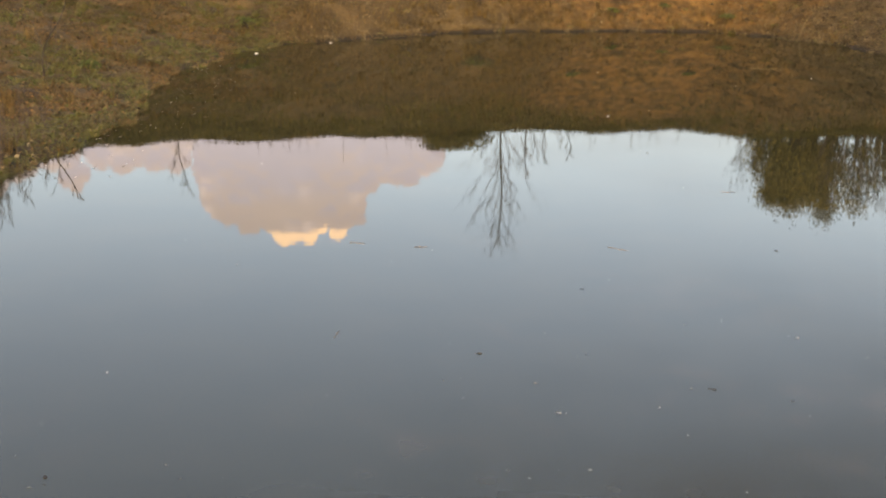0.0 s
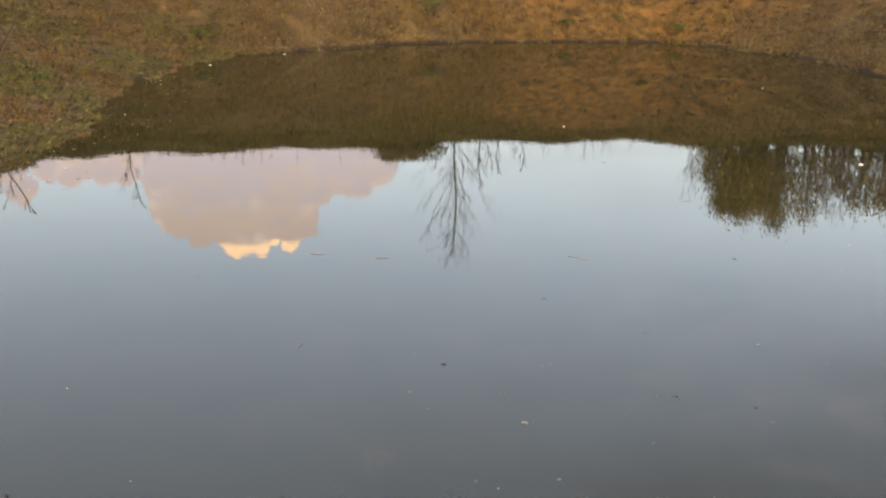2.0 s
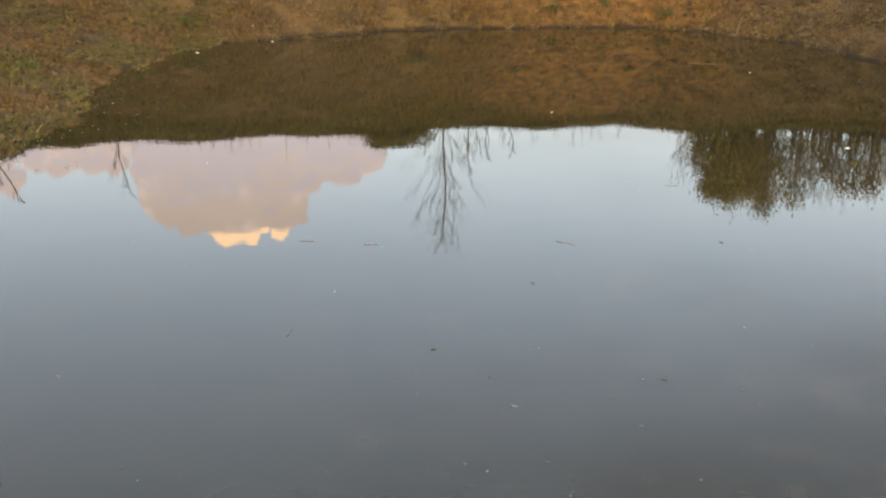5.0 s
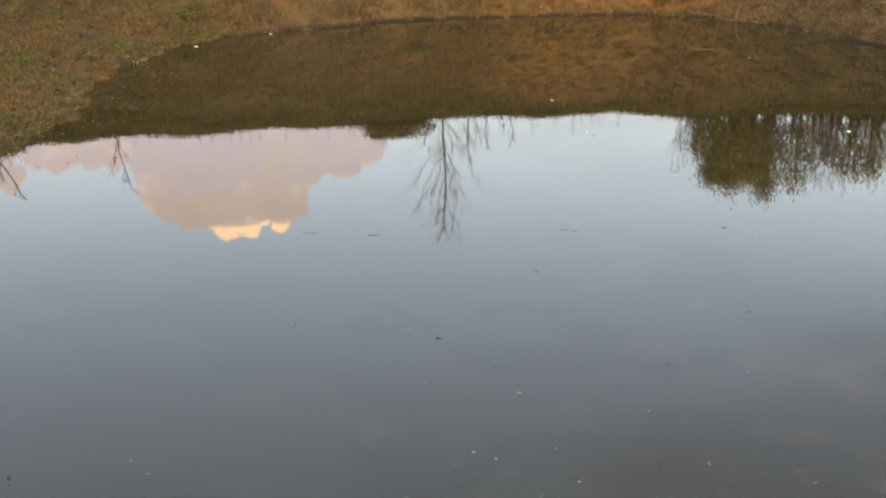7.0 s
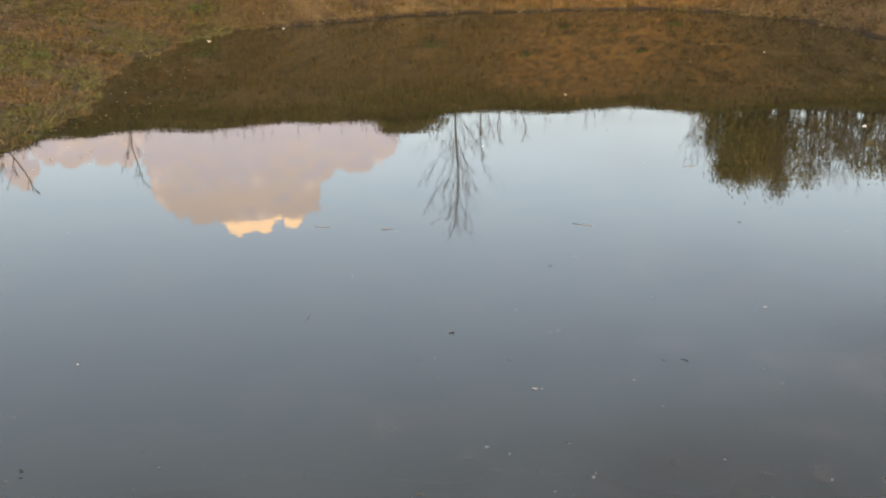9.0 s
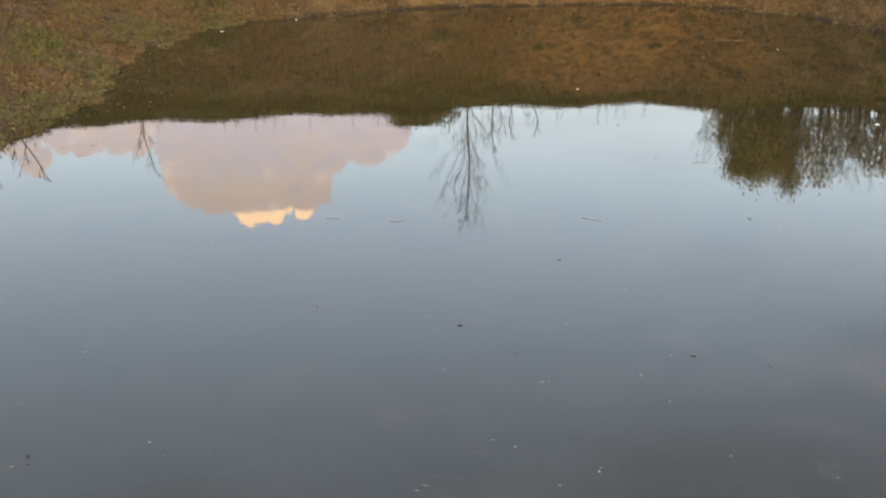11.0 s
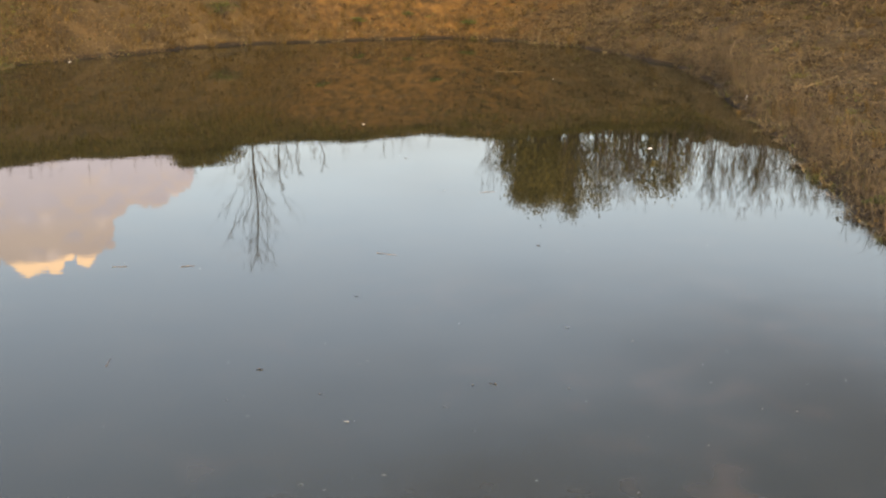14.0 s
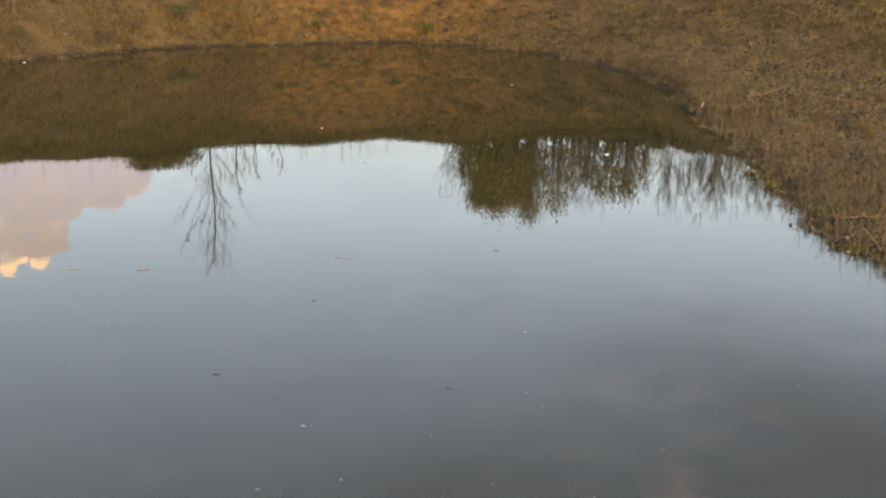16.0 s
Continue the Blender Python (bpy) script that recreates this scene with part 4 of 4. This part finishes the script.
# ---- single reeds, straws and tufts on the banks ----
def reed(x, y, height, bend, seed, label="pale dry reed standing at the water's edge"):
    """A bleached reed: a stem of joints with a long hanging leaf."""
    rng = random.Random(seed)
    ob = new("dry_reed")
    tagged(ob, label, "reed", "dry reeds on the banks")
    ob.location = (x, y, float(max(ground_height([x], [y])[0], 0.0)) - 0.03)
    stem = Tubes()
    path = [(bend * u * u * height, 0.02 * math.sin(5 * u + seed), u * height) for u in (0, 0.2, 0.4, 0.6, 0.8, 1.0)]
    stem.tube(path, (0.006, 0.0058, 0.0055, 0.005, 0.004, 0.003), 6)
    part("stem", stem.mesh("stem", STRAW if seed == 200 else TAN), ob)
    for k in range(2):
        a, p = rng.uniform(0, 6.283), path[2 + k]
        leaf = Tubes()
        leaf.tube([p, (p[0] + 0.06 * math.cos(a), p[1] + 0.06 * math.sin(a), p[2] + 0.10), (p[0] + 0.15 * math.cos(a), p[1] + 0.15 * math.sin(a), p[2] + 0.05)], (0.003, 0.004, 0.002), 3)
        part("leaf", leaf.mesh("leaf", TAN), ob)
    return ob


for k, (x, y, h, bend) in enumerate([(5.3, 21.98, 0.40, 0.28), (-0.94, 21.75, 0.55, 0.04), (-0.91, 21.95, 0.7, 0.02), (-1.37, 21.5, 0.45, -0.05), (-4.58, 18.47, 0.5, 0.05),
                                     (-3.75, 19.05, 0.5, 0.03), (-0.2, 22.0, 0.4, 0.06), (-1.9, 21.0, 0.4, 0.1)]):
    reed(x, y, h, bend, 200 + k)


def fallen_straw(x0, y0, x1, y1, radius, seed, label):
    rng = random.Random(seed)
    t, n = Tubes(), 6
    path, z = [], 0.0
    for i in range(n):
        u = i / (n - 1)
        x, y = x0 + (x1 - x0) * u, y0 + (y1 - y0) * u
        path.append((x, y + rng.uniform(-0.01, 0.01), float(max(ground_height([x], [y])[0], 0)) + 0.055 + rng.uniform(0, 0.015)))
    t.tube(path, [radius * (1 - 0.5 * i / n) for i in range(n)], 6)
    return tagged(new("fallen_straw", t.mesh("fallen_straw", STRAW)), label, "straw", "straws lying on the bank")


fallen_straw(4.76, 8.23, 5.0, 8.09, 0.007, 1, "pale broken straw lying flat on the bank grass")
fallen_straw(4.78, 7.95, 4.62, 7.40, 0.006, 2, "pale broken straw lying flat on the bank grass")
fallen_straw(6.59, 13.62, 7.32, 14.17, 0.0055, 3, "long bleached stick lying on the bank grass")
fallen_straw(7.2, 17.4, 7.5, 17.9, 0.009, 4, "pale broken straw lying flat on the bank grass")


def chip(x, y, size, tilt, seed):
    """A split, bleached chip of wood with uneven edges."""
    rng = random.Random(seed)
    bm = bmesh.new()
    bmesh.ops.create_cube(bm, size=1.0)
    bmesh.ops.subdivide_edges(bm, edges=bm.edges[:], cuts=2, use_grid_fill=True)
    for v in bm.verts:
        v.co = Vector((v.co.x * size * 0.3, v.co.y * size * 0.14, (v.co.z + 0.45) * size)) * (1 + rng.uniform(-0.12, 0.12))
    me = bpy.data.meshes.new("wood_chip")
    bm.to_mesh(me)
    bm.free()
    me.materials.append(PALE)
    ob = tagged(new("wood_chip", me), "bleached white wood chip stuck in the bank edge", "wood chip")
    ob.matrix_world = pose(x, y, float(max(ground_height([x], [y])[0], 0)) - 0.01, tilt, 8, 30)


chip(6.04, 14.01, 0.07, 12, 1)
chip(4.97, 7.79, 0.05, 60, 2)


def herb_clump(x, y, size, seed):
    ob = leafy_bush("herb_clump", "small dark green herb clump on the bank", seed, size * 0.7, size, 360, 0.028, HERB, "herb clumps on the bank", 14, 0.3)
    ob.matrix_world = stand(x, y, seed * 30)


for k, (x, y, size) in enumerate([(-0.51, 22.43, 0.30), (2.03, 23.1, 0.13), (-4.93, 14.07, 0.14), (-4.14, 18.9, 0.18), (3.05, 23.45, 0.10), (4.2, 23.2, 0.14),
                                  (4.9, 8.6, 0.10), (3.7, 24.3, 0.12), (1.35, 24.0, 0.13)]):
    herb_clump(x, y, size, 300 + k)


# ---- clouds ----
def cloud(name, label, puffs, far, mat, seed):
    """A heap of billows far behind everything: each puff is (azimuth, height, radius) in degrees, hundredths of slope."""
    rng = random.Random(seed)
    bm = bmesh.new()
    for az, top, rad in puffs:
        r = rad * 0.01 * far
        x, y = polar(az, far)
        lumps = [(x, y, top * 0.01 * far - r, r)]
        for k in range(34):
            a, b = rng.uniform(0, 6.283), rng.uniform(-0.3, 1.5)
            q = r * rng.uniform(0.10, 0.30)
            reach = r - q * rng.uniform(0.35, 0.8)
            lumps.append((x + reach * math.cos(b) * math.cos(a), y + reach * math.cos(b) * math.sin(a), top * 0.01 * far - r + reach * math.sin(b), q))
        for lx, ly, lz, q in lumps:
            bmesh.ops.create_icosphere(bm, subdivisions=2, radius=q, matrix=Matrix.Translation((lx, ly, lz)))
    for f in bm.faces:
        f.smooth = True
    for v in bm.verts:
        v.co += v.normal * noise.noise(v.co * 0.09) * 3
    me = bpy.data.meshes.new(name)
    bm.to_mesh(me)
    bm.free()
    me.materials.append(mat)
    return tagged(new(name, me), label, "cloud", kind="structure")


cloud("backdrop_cumulus", "billowing mauve cumulus with a sunlit peach top painted into its glow",
      [(-10.75, 28.6, 0.9), (-10.1, 28.3, 0.8), (-9.45, 28.45, 0.8), (-8.9, 27.5, 0.8), (-8.05, 28.0, 0.7), (-7.5, 27.1, 0.6), (-7.0, 26.8, 0.5), (-11.3, 27.4, 1.2),
       (-12.4, 27.2, 1.8), (-13.3, 26.5, 2.2), (-13.7, 25.2, 2.0), (-13.9, 23.6, 2.0), (-10.2, 27.2, 5), (-12.0, 26.4, 4), (-8.7, 26.7, 3.2), (-7.9, 26.0, 2.3), (-7.3, 26.2, 1.2),
       (-7.1, 24.6, 1.5), (-5.9, 23.0, 0.9), (-6.4, 23.6, 0.9), (-5.2, 23.2, 1.0), (-4.6, 23.3, 1.1), (-3.9, 22.4, 1.0), (-3.5, 22.0, 1.2), (-3.35, 21.2, 1.0), (-5.5, 22.4, 2.5), (-9, 24, 6), (-12, 23.5, 5),
       (-4.2, 21, 1.8), (-14.2, 22, 1.5)], 1500, CUMULUS, 4)
cloud("backdrop_cloud_bank", "low mauve cloud behind the bank top",
      [(-20.45, 23.6, 0.7), (-20.7, 23.1, 1.0), (-20.2, 22.7, 0.9), (-21.3, 21.6, 2.4), (-19.2, 21.5, 1.5), (-18.2, 21.9, 1.2), (-17.5, 21.4, 1.2), (-16.7, 21.9, 1.1), (-15.7, 22.0, 1.2),
       (-18, 20.5, 3), (-16, 20.5, 3), (-23, 22.0, 3), (-25, 23, 5)], 1560, VAPOUR, 5)


VEIL, HAZE = veil_material((0.40, 0.36, 0.37)), veil_material((0.78, 0.745, 0.75))


def veil(az, el, wide, deep, turn, mat, high=400):
    """A thin dark cloud sheet high in the sky."""
    n = 24
    bm = bmesh.new()
    g = [[bm.verts.new((u, v, 0.0)) for u in np.linspace(-1.4, 1.4, n)] for v in np.linspace(-1.4, 1.4, n)]
    for a, b in zip(g, g[1:]):
        for k in range(n - 1):
            bm.faces.new((a[k], a[k + 1], b[k + 1], b[k]))
    me = bpy.data.meshes.new("backdrop_dark_cloud")
    bm.to_mesh(me)
    bm.free()
    me.materials.append(mat)
    ob = tagged(new("backdrop_dark_cloud", me), "thin dark cloud sheet that dims the sky over the pond", "cloud", kind="structure")
    d = high / math.tan(radians(el))
    x, y = polar(az, d)
    ob.matrix_world = pose(x, y, high, 0, 0, turn) @ Matrix.Diagonal((wide, deep, 100, 1))


veil(34, 23.5, 540, 520, -15, VEIL)
veil(34, 32, 320, 260, 10, VEIL, 420)
veil(11, 27, 130, 110, 30, HAZE, 440)
veil(-15, 29, 70, 80, 70, HAZE, 420)
# haze sheet added to dim the mirrored sky near the horizon
veil(8, 10.5, 620, 560, 10, HAZE, 480)
